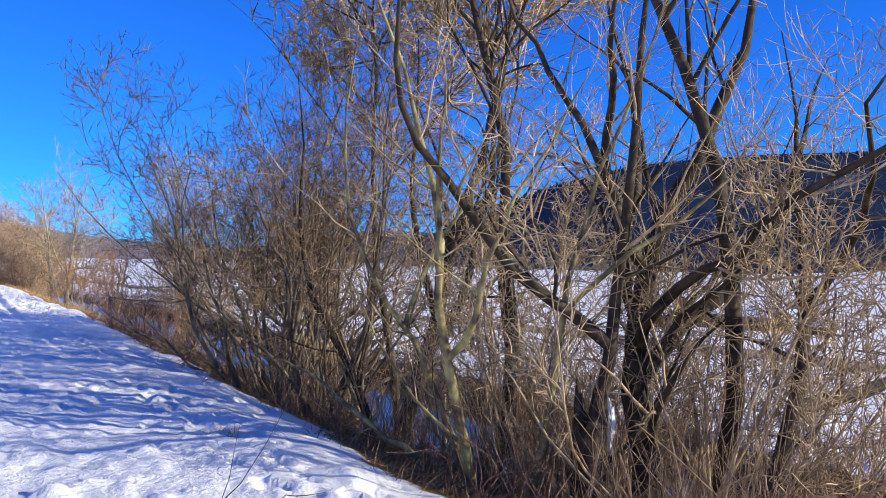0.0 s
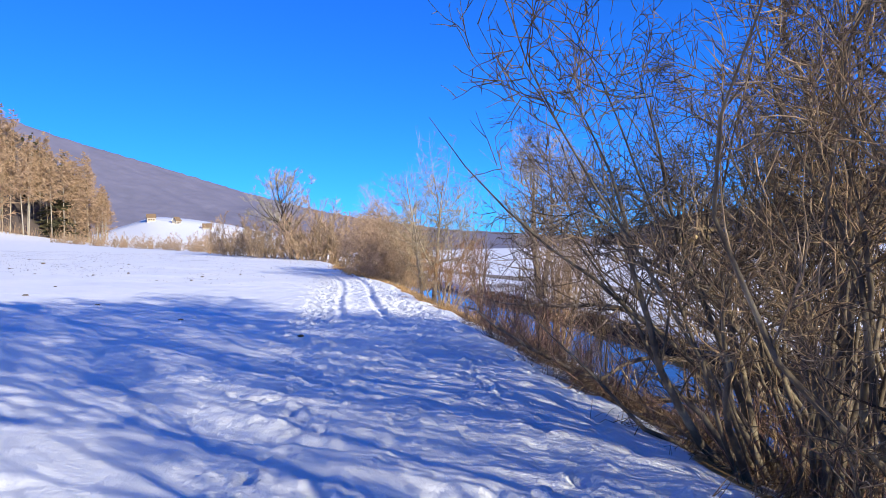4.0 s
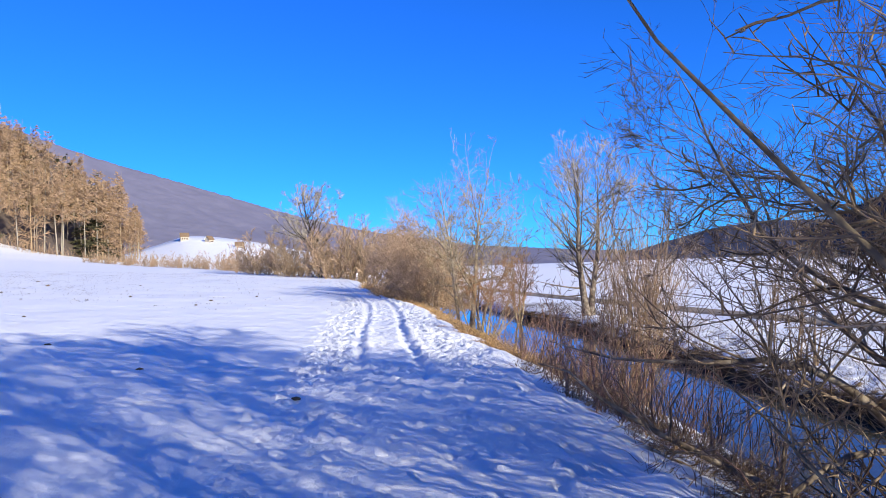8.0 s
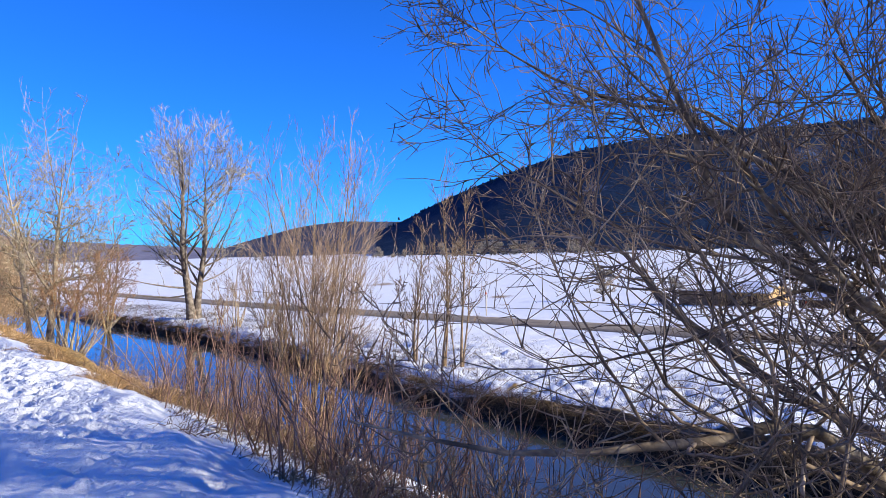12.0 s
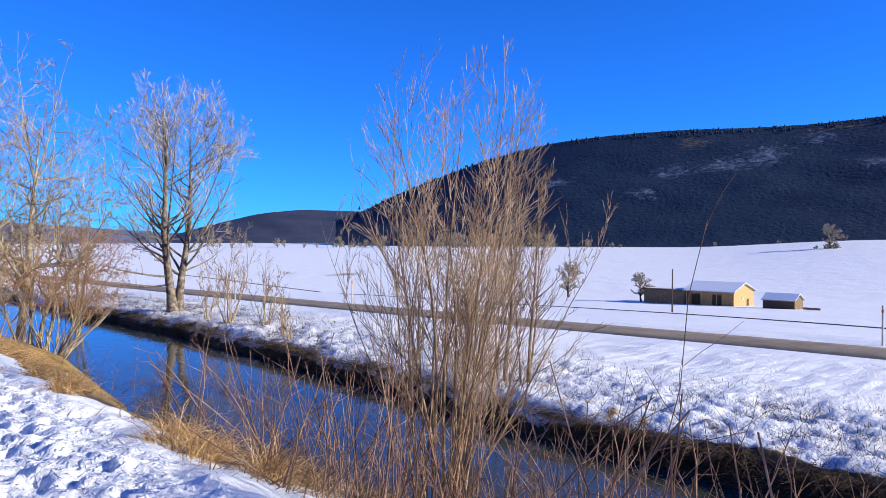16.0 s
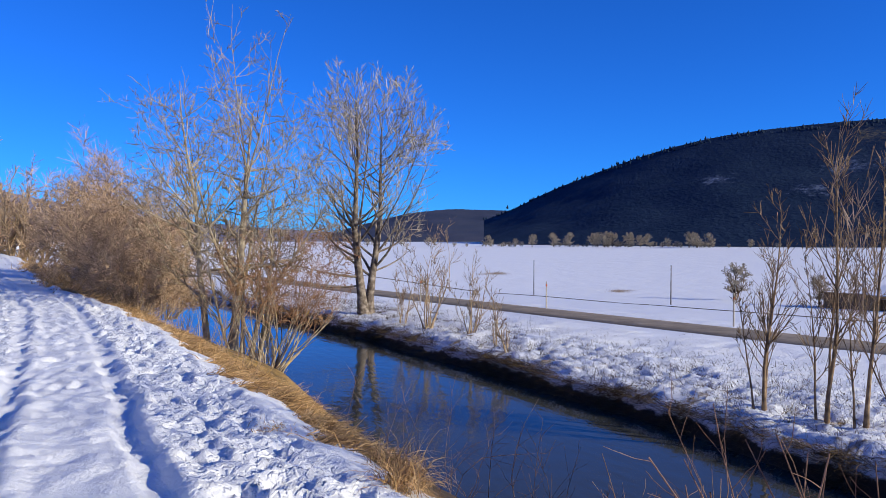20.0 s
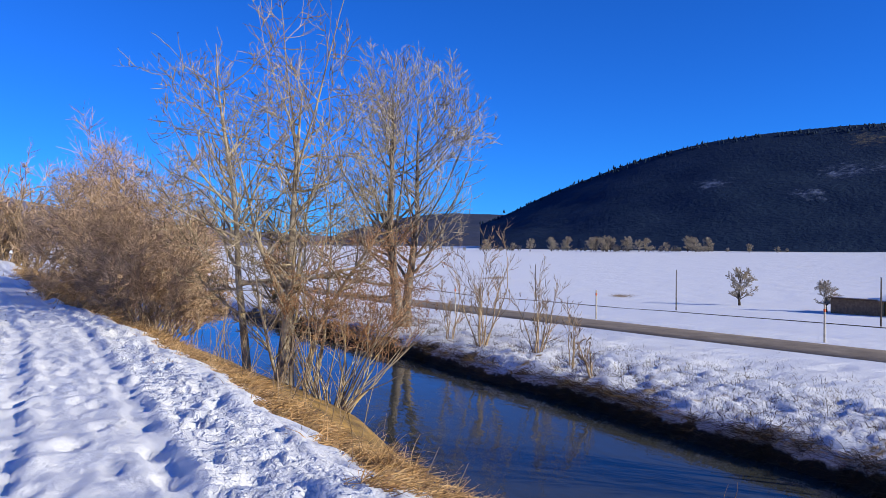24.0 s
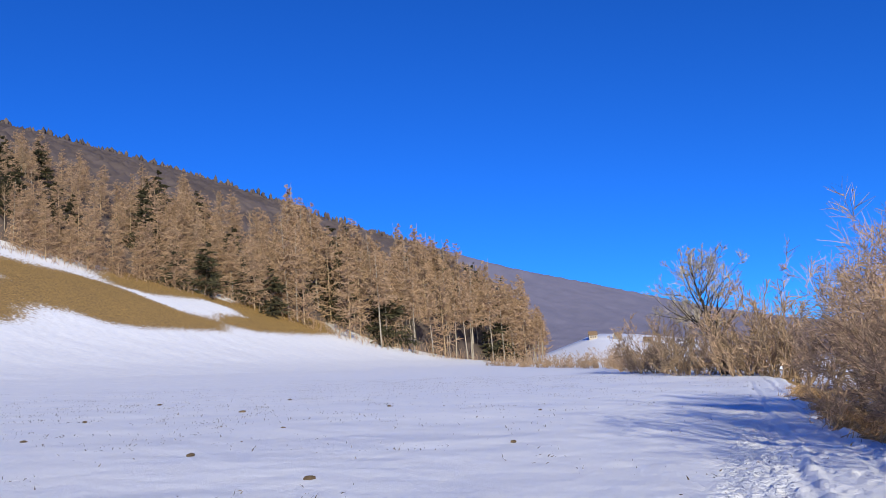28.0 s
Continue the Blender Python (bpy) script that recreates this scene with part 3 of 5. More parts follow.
# the old willow thicket beside the start of the walk
WILLOW = ((8, 0.15, 0.98, 46, 0.34, 0.38, 8, 0.20, 0.08), (7, 0.12, 1.0, 46, 0.42, 0.55, 5, 0.18, 0.06), (1, 0.15, 1.0, 48, 0.5, 0.7, 4, 0.16, 0.04))
woody("willow_tree", (4.25, 4.0, bank_z(4.25, 4.0)), 21, "old thick-stemmed willow with tangled bare branches on the bank", "tree",
      [(0, 0, -0.3, 0.10, -0.06, 1, 7.0, 0.15), (-0.25, 0.25, -0.3, -0.10, 0.30, 1, 6.2, 0.08), (0.25, -0.35, -0.3, 0.42, -0.5, 1, 6.2, 0.085)],
      BARK_DARK, BARK_GREY, WILLOW, split=20, n0=13, wobble=0.15, floor=0.0036,
      forks=((0, 0.26, 0.75, -0.35, 0.65, 5.2, 0.085), (0, 0.30, -0.20, -0.8, 0.8, 4.4, 0.06), (0, 0.34, 0.25, 0.8, 0.9, 4.6, 0.06), (0, 0.42, -0.75, 0.3, 0.8, 3.6, 0.06),
             (1, 0.35, -0.7, 0.4, 0.7, 4.2, 0.06), (1, 0.5, 0.4, 0.6, 1, 3.6, 0.05), (2, 0.3, 0.9, -0.4, 0.5, 4.6, 0.07), (2, 0.45, 0.2, -0.7, 1, 3.4, 0.04)))
woody("willow_tree", (3.35, 5.05, bank_z(3.35, 5.05)), 23, "leaning willow with pale mossy limbs reaching towards the path", "tree",
      [(0, 0, -0.3, -0.50, -0.22, 1, 5.0, 0.06), (0.15, 0.2, -0.3, 0.10, 0.10, 1, 5.0, 0.042), (0.2, -0.2, -0.3, 0.05, -0.3, 1, 5.2, 0.045)],
      BARK_MOSS, BARK_GREY, WILLOW, split=10, n0=12, wobble=0.12, up=0.05, floor=0.0034,
      forks=((0, 0.35, 0.1, -0.7, 0.9, 2.8, 0.032), (0, 0.45, -0.5, -0.5, 0.9, 2.2, 0.028), (1, 0.4, 0.5, 0.3, 0.9, 2.8, 0.028), (2, 0.4, 0.2, -0.8, 0.9, 2.8, 0.028)))
woody("willow_tree", (4.3, 8.4, bank_z(4.3, 8.4)), 22, "old willow with a forked dark trunk on the bank", "tree",
      [(0, 0, -0.2, 0.28, -0.10, 1, 6.8, 0.12), (-0.1, 0.1, -0.2, -0.10, 0.10, 1, 5.4, 0.07)],
      BARK_DARK, TWIG_WILLOW, WILLOW, split=14, n0=12, wobble=0.12, floor=0.0045,
      forks=((0, 0.22, 0.75, -0.2, 0.8, 4.8, 0.07), (0, 0.3, -0.4, 0.5, 1, 4.8, 0.06), (0, 0.45, 0.1, 0.8, 1, 4.0, 0.05), (0, 0.4, 0.8, 0.2, 0.9, 3.8, 0.05)))
# tall crowns out of view above the thicket, added to shade the path
for k, (x, y, h, w) in enumerate(((5.1, 4.2, 11.0, 2.9), (6.3, 8.6, 12.0, 3.0), (6.9, 12.2, 12.5, 3.3), (6.9, 1.0, 12.2, 2.5), (5.0, 7.0, 11.0, 2.5))):
    woody("willow_tree", (x, y, bank_z(x, y)), 24 + k, "tall willow with a bare lower trunk and a dense high crown", "tree",
          [(0, 0, -0.2, 0.03, -0.03, 1, h, 0.10)], BARK_DARK, BARK_GREY, ((16, 0.3, 0.98, 50, 0.42, 0.45, 5, 0.17, 0.06), (9, 0.15, 1.0, 46, 0.5, 0.6, 4, 0.16, 0.05)), env=(0, 0, h - 2.8, w, w, 2.8), boughs=(28 if k in (0, 3) else 22, 0.52, 0.95, 60, 0.4, 0.05), split=8, n0=10, floor=0.015)
BUSH = ((15, 0.35, 0.98, 44, 0.33, 0.45, 7, 0.18, 0.07), (9, 0.15, 1.0, 46, 0.44, 0.6, 5, 0.18, 0.04), (2, 0.2, 1.0, 48, 0.5, 0.75, 3, 0.16, 0.03))
# bushes past y = 9 get darker bark: shade painted in, not cast
for k, (x, y, h, c, w, sway) in enumerate(((4.5, 3.7, 5.4, 15, 2.3, 0.75), (5.2, 7.2, 6.4, 6, 2.0, 0.5), (3.5, 10.7, 7.8, 23, 3.3, 0.8), (4.3, 11.4, 8.6, 8, 2.8, 0.4), (3.7, 9.3, 7.4, 9, 2.4, 0.6), (5.4, 12.8, 8.4, 12, 2.4, 0.5), (5.6, 5.8, 5.0, 9, 1.8, 0.5), (5.8, 8.0, 5.4, 8, 1.9, 0.5), (4.2, 6.4, 4.4, 3, 1.6, 0.45), (6.5, 4.6, 6.2, 20, 2.2, 0.6), (6.4, 6.4, 4.8, 18, 1.9, 0.6), (6.9, 8.6, 4.8, 16, 1.9, 0.6), (6.2, 2.6, 4.8, 8, 1.8, 0.6))):
    woody("willow_bush", (x, y, bank_z(x, y)), 30 + k, "dense leafless grey-brown willow bush on the river bank", "bush",
          fan(c, R, sway, h, 0.042 if y > 9 else 0.028, (-0.14 if y > 9 else -0.04, 0.0), 0.36), TWIG_SHADED if y > 9 else BARK_GREY, (TWIG_SHADED if x > 4.2 else TWIG_WILLOW) if y > 9 else TWIG_WILLOW if x > 6 else BARK_GREY, BUSH[:2] if x > 5.5 and y < 9 else BUSH, "willow bushes on the bank", env=(0, 0, h * 0.56, w, w, h * 0.50), split=8, wobble=0.15, up=0.04, n0=11, floor=0.0050)
# the spreading tree whose limbs arch over the bank and the river
woody("alder_tree", (6.6, 15.5, bank_z(6.6, 15.5)), 47, "bare spreading tree with dark limbs arching over the river", "tree",
      [(0, 0, -0.3, 0.12, -0.12, 1, 8.5, 0.19), (0.2, -0.3, -0.3, 0.35, -0.3, 1, 8.0, 0.13), (-0.1, 0.2, -0.3, -0.15, 0.35, 1, 6.0, 0.12)],
      BARK_ALDER, TWIG_ALDER, ((18, 0.15, 0.99, 50, 0.40, 0.42, 9, 0.16, 0.08), (11, 0.12, 1.0, 46, 0.42, 0.62, 5, 0.19, 0.05), (3, 0.25, 1.0, 46, 0.5, 0.7, 3, 0.17, 0.04)), env=(-0.9, 1.2, 4.0, 4.1, 4.3, 4.5), split=30, wobble=0.14, up=0.03, n0=16, floor=0.0038,
      forks=((2, 0.22, -0.85, 0.40, 0.42, 5.4, 0.080), (2, 0.30, -0.92, 0.10, 0.45, 5.2, 0.070), (0, 0.20, -0.40, 0.90, 0.35, 4.2, 0.075), (2, 0.40, -0.85, 0.35, 0.40, 5.0, 0.050),
             (2, 0.50, -0.75, 0.55, 0.50, 4.6, 0.050), (0, 0.36, -0.75, 0.45, 0.45, 5.8, 0.065), (0, 0.40, -0.45, 0.8, 0.45, 5.0, 0.055), (0, 0.46, -0.9, 0.15, 0.50, 4.0, 0.050),
             (0, 0.28, -0.1, 0.95, 0.35, 4.2, 0.050), (2, 0.6, -0.6, 0.6, 0.6, 4.0, 0.040), (0, 0.30, 0.5, 0.8, 0.4, 4.0, 0.050), (0, 0.55, -0.5, 0.75, 0.5, 4.8, 0.045), (0, 0.62, -0.8, 0.35, 0.5, 3.8, 0.040),
             (0, 0.33, 0.9, 0.1, 0.6, 5.0, 0.070), (0, 0.45, 0.7, -0.5, 0.7, 4.6, 0.060), (0, 0.55, -0.7, -0.1, 0.6, 3.6, 0.040), (1, 0.3, 0.8, 0.2, 0.7, 4.6, 0.055), (1, 0.4, 0.3, -0.6, 0.9, 4.2, 0.050)))
woody("osier_shrub", (5.6, 25.5, bank_z(5.6, 25.5)), 52, "tall slender osier shrub with many upright shoots", "shrub",
      fan(31, R, 0.42, 5.2, 0.021, (0.13, -0.02), 0.24) + [(0.05 * k, 0.1 * math.sin(k * 2.4), -0.15, 0.10 * math.sin(k * 1.7) + 0.08, 0.08 * math.cos(k * 2.1), 1, 6.2 - 0.15 * k, 0.026) for k in range(5)],
      TWIG_WILLOW, TWIG_OSIER, ((11, 0.3, 0.98, 26, 0.30, 0.55, 5, 0.07, 0.10), (7, 0.2, 1.0, 26, 0.45, 0.65, 4, 0.07, 0.08), (1, 0.3, 1.0, 24, 0.5, 0.8, 3, 0.05, 0.06)), env=(0.65, 0, 3.3, 1.75, 1.75, 3.0), split=0, wobble=0.06, up=0.03, floor=0.0036)
for k, (x, y, h) in enumerate(((13.4, 34.3, 4.5), (13.6, 33.0, 6.0), (13.75, 32.3, 5.3))):
    woody("sapling", (x, y, bank_z(x, y)), 60 + k, "slim bare sapling on the snowy far bank", "tree",
          [(0, 0, -0.1, 0.04, 0.02, 1, h, 0.045), (0.12, 0.1, -0.1, 0.18, 0.1, 1, h * 0.75, 0.034), (-0.1, 0.15, -0.1, -0.12, 0.06, 1, h * 0.6, 0.026)], TWIG_WILLOW, TWIG_WILLOW,
          ((24, 0.25, 0.98, 38, 0.26, 0.55, 6, 0.10, 0.13), (7, 0.25, 1.0, 34, 0.4, 0.7, 4, 0.08, 0.1)), "saplings on the far bank", split=0, wobble=0.045, floor=0.0075)
for k, (x, y, h, c) in enumerate(((13.5, 50.3, 4.0, 9), (13.9, 47.6, 3.2, 7), (13.6, 45.5, 2.2, 3), (13.3, 44.0, 1.5, 3), (13.4, 52.5, 2.6, 6))):
    woody("alder_shrub", (x, y, bank_z(x, y)), 70 + k, "thin bare shrub on the far bank", "shrub", fan(c, R, 0.3, h, 0.03), BARK_GREY, TWIG_TAN,
          ((9, 0.2, 0.98, 34, 0.32, 0.55, 5, 0.1, 0.1), (5, 0.2, 1.0, 34, 0.42, 0.7, 4, 0.1, 0.08)), "shrubs on the far bank", fine=True, split=0, floor=0.0085)
woody("ash_tree", (13.3, 56.6, bank_z(13.3, 56.6)), 81, "tall bare ash with a forked trunk by the river", "tree",
      [(0, 0, -0.2, -0.05, 0.02, 1, 10.4, 0.25), (0.3, 0.1, -0.2, 0.09, 0.05, 1, 10.6, 0.23)], BARK_ALDER, TWIG_ASH,
      ((13, 0.22, 0.99, 48, 0.38, 0.45, 8, 0.10, 0.09), (6, 0.2, 1.0, 36, 0.52, 0.7, 5, 0.10, 0.12)), env=(0.15, 0, 7.3, 4.2, 4.2, 4.9), boughs=(24, 0.2, 0.95, 62, 0.36, 0.06), fine=True, split=24, floor=0.0115, wobble=0.06, up=0.02,
      forks=((0, 0.2, -1, -0.15, 0.05, 4.2, 0.06), (0, 0.16, -0.95, 0.2, -0.12, 3.2, 0.05), (1, 0.24, 0.9, 0.1, 0.3, 3.2, 0.05)))
woody("maple_tree", (4.2, 42.4, -1.3), 85, "sunlit bare tree with several pale lichen-spotted stems on the bank", "tree",
      [(0, 0, -0.3, 0.04, 0.03, 1, 8.4, 0.135), (-0.45, 0.7, -0.3, -0.03, 0.04, 1, 7.0, 0.095), (0.35, -0.3, -0.4, 0.24, -0.10, 1, 5.2, 0.07), (0.3, 0.3, -0.3, 0.16, 0.2, 1, 5.6, 0.06), (0.6, -0.1, -0.4, 0.34, -0.05, 1, 4.2, 0.05), (-0.1, -0.5, -0.2, -0.2, -0.22, 1, 3.6, 0.04)],
      BARK_LICHEN, TWIG_LICHEN, ((11, 0.2, 0.98, 54, 0.30, 0.68, 8, 0.17, 0.06), (4, 0.2, 1.0, 46, 0.50, 0.7, 6, 0.16, 0.08)), env=(-0.2, 0.0, 4.9, 3.2, 3.2, 3.9), boughs=(15, 0.22, 0.95, 58, 0.52, 0.045), split=40, floor=0.0078, wobble=0.06, up=0.015, leaves=1200, leaf_mat=BARK_DARK)
woody("leaning_shrub", (4.7, 40.8, -1.45), 86, "brown twiggy shrub with withered leaves hanging over the water", "shrub", fan(34, R, 0.65, 4.6, 0.020, (0.16, -0.10), 0.30),
      BARK_LICHEN, TWIG_RUST, ((12, 0.35, 0.98, 46, 0.34, 0.55, 6, 0.16, 0.0), (9, 0.2, 1, 46, 0.42, 0.7, 5, 0.17, -0.04)), env=(0.45, -0.2, 2.75, 1.7, 1.7, 1.75), split=0, wobble=0.12, up=0.0, floor=0.0048, leaves=9000, leaf_mat=TWIG_RUST)
woody("poplar_tree", (9.8, 60.5, bank_z(9.8, 60.5) + 0.3), 88, "slim bare tree at the river bend", "tree", fan(6, R, 0.3, 6.8, 0.08), BARK_GOLD, TWIG_TAN,
      ((14, 0.2, 0.97, 38, 0.3, 0.55, 6, 0.12, 0.1), (8, 0.2, 1, 38, 0.42, 0.7, 5, 0.12, 0.1)), fine=True, split=6, floor=0.0115)
for k, (x, y, top, w, c) in enumerate(((2.45, 47.0, 3.4, 1.4, 30), (2.5, 49.4, 4.7, 2.0, 38), (2.3, 52.2, 5.5, 2.7, 50), (2.0, 56.4, 5.9, 2.4, 48), (3.6, 59.8, 5.8, 2.5, 36), (4.2, 55.0, 5.3, 1.9, 36))):
    foot = max(-1.5, bank_z(x, y))
    h = top - foot
    woody("hazel_bush", (x, y, foot), 90 + k, "big rounded leafless brown bush beside the path", "bush", fan(c, R, 1.0, h * 1.3, 0.024, (0, 0), 0.6), BARK_HAZEL, TWIG_HAZEL,
          ((20, 0.5, 1.0, 46, 0.34, 0.6, 5, 0.15, 0.05), (13, 0.15, 1, 44, 0.55, 0.65, 3, 0.15, 0.06)), "bushes along the path", env=(0, 0, h * 0.46, w * 1.12, w * 1.12, h * 0.64), fine=True, split=6, floor=0.006 if y < 50 else 0.0072, wobble=0.10, up=0.0, stem_sides=6)
woody("lone_ash", (-6.6, 105, on_ground(-6.6, 105)), 110, "tall bare ash with a dark trunk and a wide pale crown", "tree",
      [(0, 0, -0.3, -0.16, 0, 1, 10.6, 0.30)], BARK_DARK, TWIG_ASH,
      ((11, 0.2, 0.98, 42, 0.32, 0.6, 6, 0.1, 0.12), (8, 0.2, 1, 40, 0.4, 0.8, 4, 0.1, 0.12)), env=(-0.9, 0, 7.1, 6.2, 6.2, 4.8), boughs=(38, 0.26, 0.95, 64, 0.42, 0.06), fine=True, split=16, floor=0.022, wobble=0.06, up=0.03)
for x, y, h in ((-3.4, 108, 8.2), (-1.6, 104, 6.6), (-10.5, 110, 6.0)):
    woody("slim_ash", (x, y, on_ground(x, y)), int(300 + x * 7), "slender bare tree in the meadow hedge", "tree", [(0, 0, -0.3, 0.02, 0, 1, h, 0.12), (0.8, 0.5, -0.3, 0.05, 0, 1, h * 0.85, 0.09)], TWIG_TAN, TWIG_ASH,
          ((16, 0.25, 0.98, 36, 0.24, 0.6, 5, 0.1, 0.12), (6, 0.2, 1, 38, 0.42, 0.8, 3, 0.1, 0.1)), "slim trees of the hedge", fine=True, split=0, floor=0.014)
HEDGE = [(-13, 111, 6.4), (-10.6, 108, 7.0), (-8.8, 104, 6.6), (-4.8, 102, 8.0), (-2.8, 100, 8.6), (-1.0, 98, 8.0), (0.4, 101, 7.6), (-3.6, 106, 9.0), (-12, 114, 7.0), (-6, 109, 7.6), (-1.8, 103, 8.4), (-5.4, 99, 6.0), (-9.6, 101, 5.0), (-15, 115, 6.4), (-16, 118, 5.4), (-19, 128, 6), (-23, 150, 6), (-28, 160, 6), (-33, 170, 6), (-38, 180, 6), (-43, 190, 6), (-49, 200, 6), (-55, 210, 6),
         (-62, 222, 6), (-69, 234, 6), (-76, 246, 6), (-84, 258, 6), (-92, 270, 6), (-7, 112, 4.6)]
hedge_kinds = [woody("hedge_bush", (0, 0, -400), 130 + k, "tan leafless hedge bush at the meadow edge", "bush", fan(12, R, 0.85, 6.6, 0.05, base=1.6), TWIG_TAN, TWIG_HAZEL if k % 2 else TWIG_TAN,
                     ((8, 0.1, 0.98, 38, 0.34, 0.7, 3, 0.1, 0.08), (12, 0.2, 1, 40, 0.5, 0.9, 3, 0.1, 0.08)), "hedge along the meadow", env=(0, 0, 2.7, 3.4, 3.4, 3.6), fine=True, split=0, floor=0.017) for k in range(4)]
HEDGE += [(float(np.interp(v, (130, 160, 200, 270), (-17, -28, -49, -92))) + 2.5 * math.sin(v * 1.7), v, 5.2 + 0.9 * math.sin(v * 2.3)) for v in np.arange(132, 272, 4.6).tolist()]
for k, (x, y, h) in enumerate(HEDGE):
    copy_thing(hedge_kinds[k % 4], pose(x, y, on_ground(x, y) - 0.2, 0, 0, 77 * k) @ Matrix.Scale(h / 6 * (0.8 if y > 140 else 1.15), 4))
for ob in hedge_kinds:
    for c in list(ob.children) + [ob]:
        bpy.data.objects.remove(c)

# ---- dry stems and grass ----


def blades(spots, ways, lengths, widths, rng, droop=0.5, n=4):
    """Grass blades, all at once, as narrow bent strips."""
    p, d = np.asarray(spots, float), unit(np.asarray(ways, float))
    side = unit(np.cross(d, rng.normal(0, 1, d.shape)))
    V = []
    for k in range(n):
        w = widths * (1 - 0.85 * k / (n - 1))
        V.append(p - side * w[:, None] / 2), V.append(p + side * w[:, None] / 2)
        p = p + d * (lengths / (n - 1))[:, None]
        d = unit(d + np.array((0, 0, -droop)) * rng.uniform(0.3, 1.0, (len(d), 1)))
    v = np.stack(V, 1)
    i = np.arange(len(v))[:, None] * 2 * n + np.arange(n - 1)[None, :] * 2
    return v.reshape(-1, 3), np.stack([i, i + 1, i + 3, i + 2], -1).reshape(-1, 4)


def grass(name, label, count, seed, where, length, mat, lean, droop, width=(0.004, 0.010), tuft=0.0):
    """A stretch of dry grass. where(rng, n): x, y of the roots; lean: mean way of the blades."""
    rng = np.random.default_rng(seed)
    x, y = where(rng, count)
    z = height(x, y) - 0.015
    way = rng.normal(0, 0.6, (count, 3)) + np.array(lean)
    way[:, 2] = np.abs(way[:, 2]) * (0.4 + lean[2]) + 0.1
    v, q = blades(np.stack([x, y, z], 1), way, rng.uniform(*length, count), rng.uniform(*width, count), rng, droop, 3)
    ob = piece(name, v, q, mat)
    return tagged(ob, label, "grass", kind="stuff")


def clumped(rng, n, y0, y1, size, spread_, offset, edge):
    """Roots in clumps along a bank."""
    c = max(1, n // size)
    cy, co = rng.uniform(y0, y1, c), rng.normal(offset[0], offset[1], c)
    who = rng.integers(0, c, n)
    y = cy[who] + rng.normal(0, spread_, n)
    return edge(y) + co[who] + rng.normal(0, spread_, n), y


LITTER = speckled("brown_leaf_litter", ((0.3, (0.10, 0.06, 0.035)), (0.55, (0.24, 0.155, 0.09)), (0.78, (0.42, 0.29, 0.17))), 3, by_island=0.55)
BANK_GRASS = speckled("dark_bank_grass", ((0.3, (0.03, 0.02, 0.014)), (0.55, (0.10, 0.068, 0.042)), (0.8, (0.26, 0.185, 0.11))), 3, by_island=0.4)
grass("straw", "golden dry grass hanging over the near bank", 20000, 301, lambda r, n: clumped(r, n, 29, 45, 190, 0.09, (0.46, 0.13), bank_edge), (0.10, 0.36), STRAW, (0.9, -0.25, 0.0), 0.7, (0.005, 0.014))
grass("bank_straw", "golden dry grass along the far path edge", 7000, 302, lambda r, n: clumped(r, n, 46, 75, 60, 0.15, (0.4, 0.3), bank_edge), (0.25, 0.6), STRAW, (0.7, -0.1, 0.3), 0.5, (0.008, 0.02))
grass("withered_grass", "brown withered grass on the shaded near bank", 26000, 303, lambda r, n: clumped(r, n, 1, 26, 40, 0.14, (1.55, 0.5), bank_edge), (0.10, 0.38), LITTER, (0.5, -0.1, 0.5), 0.6)
grass("far_bank_grass", "dark grass hanging over the far bank", 27000, 304, lambda r, n: clumped(r, n, 14, 66, 60, 0.15, (0.17, 0.13), far_edge), (0.18, 0.50), BANK_GRASS, (-0.9, 0, 0.1), 0.9, (0.006, 0.016))
grass("stubble", "brown grass tips poking through the snow", 44000, 305, lambda r, n: clumped(r, n, 16, 72, 6, 0.2, (2.0, 1.9), far_edge), (0.08, 0.26), DARK_GRASS, (-0.2, 0, 0.6), 0.5, (0.006, 0.014))

grass("meadow_tips", "tiny dark grass tips showing through the meadow snow", 14000, 306, lambda r, n: clumped(r, n, 36, 110, 12, 0.4, (-22, 12), bank_edge), (0.03, 0.10), DARK_GRASS, (0.0, 0, 0.5), 0.5, (0.012, 0.03))


def stems(name, label, count, seed, where, length, thick, mat, lean, side, up=0.02, wobble=0.12):
    """A stand of dry stems with side twigs."""
    rng = np.random.default_rng(seed)
    x, y = where(rng, count)
    p0 = np.stack([x, y, height(x, y) - 0.05], 1)
    way = rng.normal(0, 0.28, (count, 3)) + np.array(lean)
    way[:, 2] = np.abs(way[:, 2])
    ln = rng.uniform(*length, count)
    p, r = grow(p0, way, ln, rng.uniform(*thick, count), 6, rng, wobble, up, 0.4)
    s, w, l2, r2 = sprout(p, r, ln, side, rng, 0.2, 1.0, 40, 0.35, 0.6, 0.002)
    p2, r2 = grow(s, w, l2, r2, 4, rng, 0.15, 0.03, 0.5)
    a, qa = tubes([(p, r)], 4)
    b, qb = tubes([(p2, r2)], 3)
    return tagged(piece(name, np.concatenate([a, b]), np.concatenate([qa, qb + len(a)]), mat), label, "undergrowth", kind="stuff")


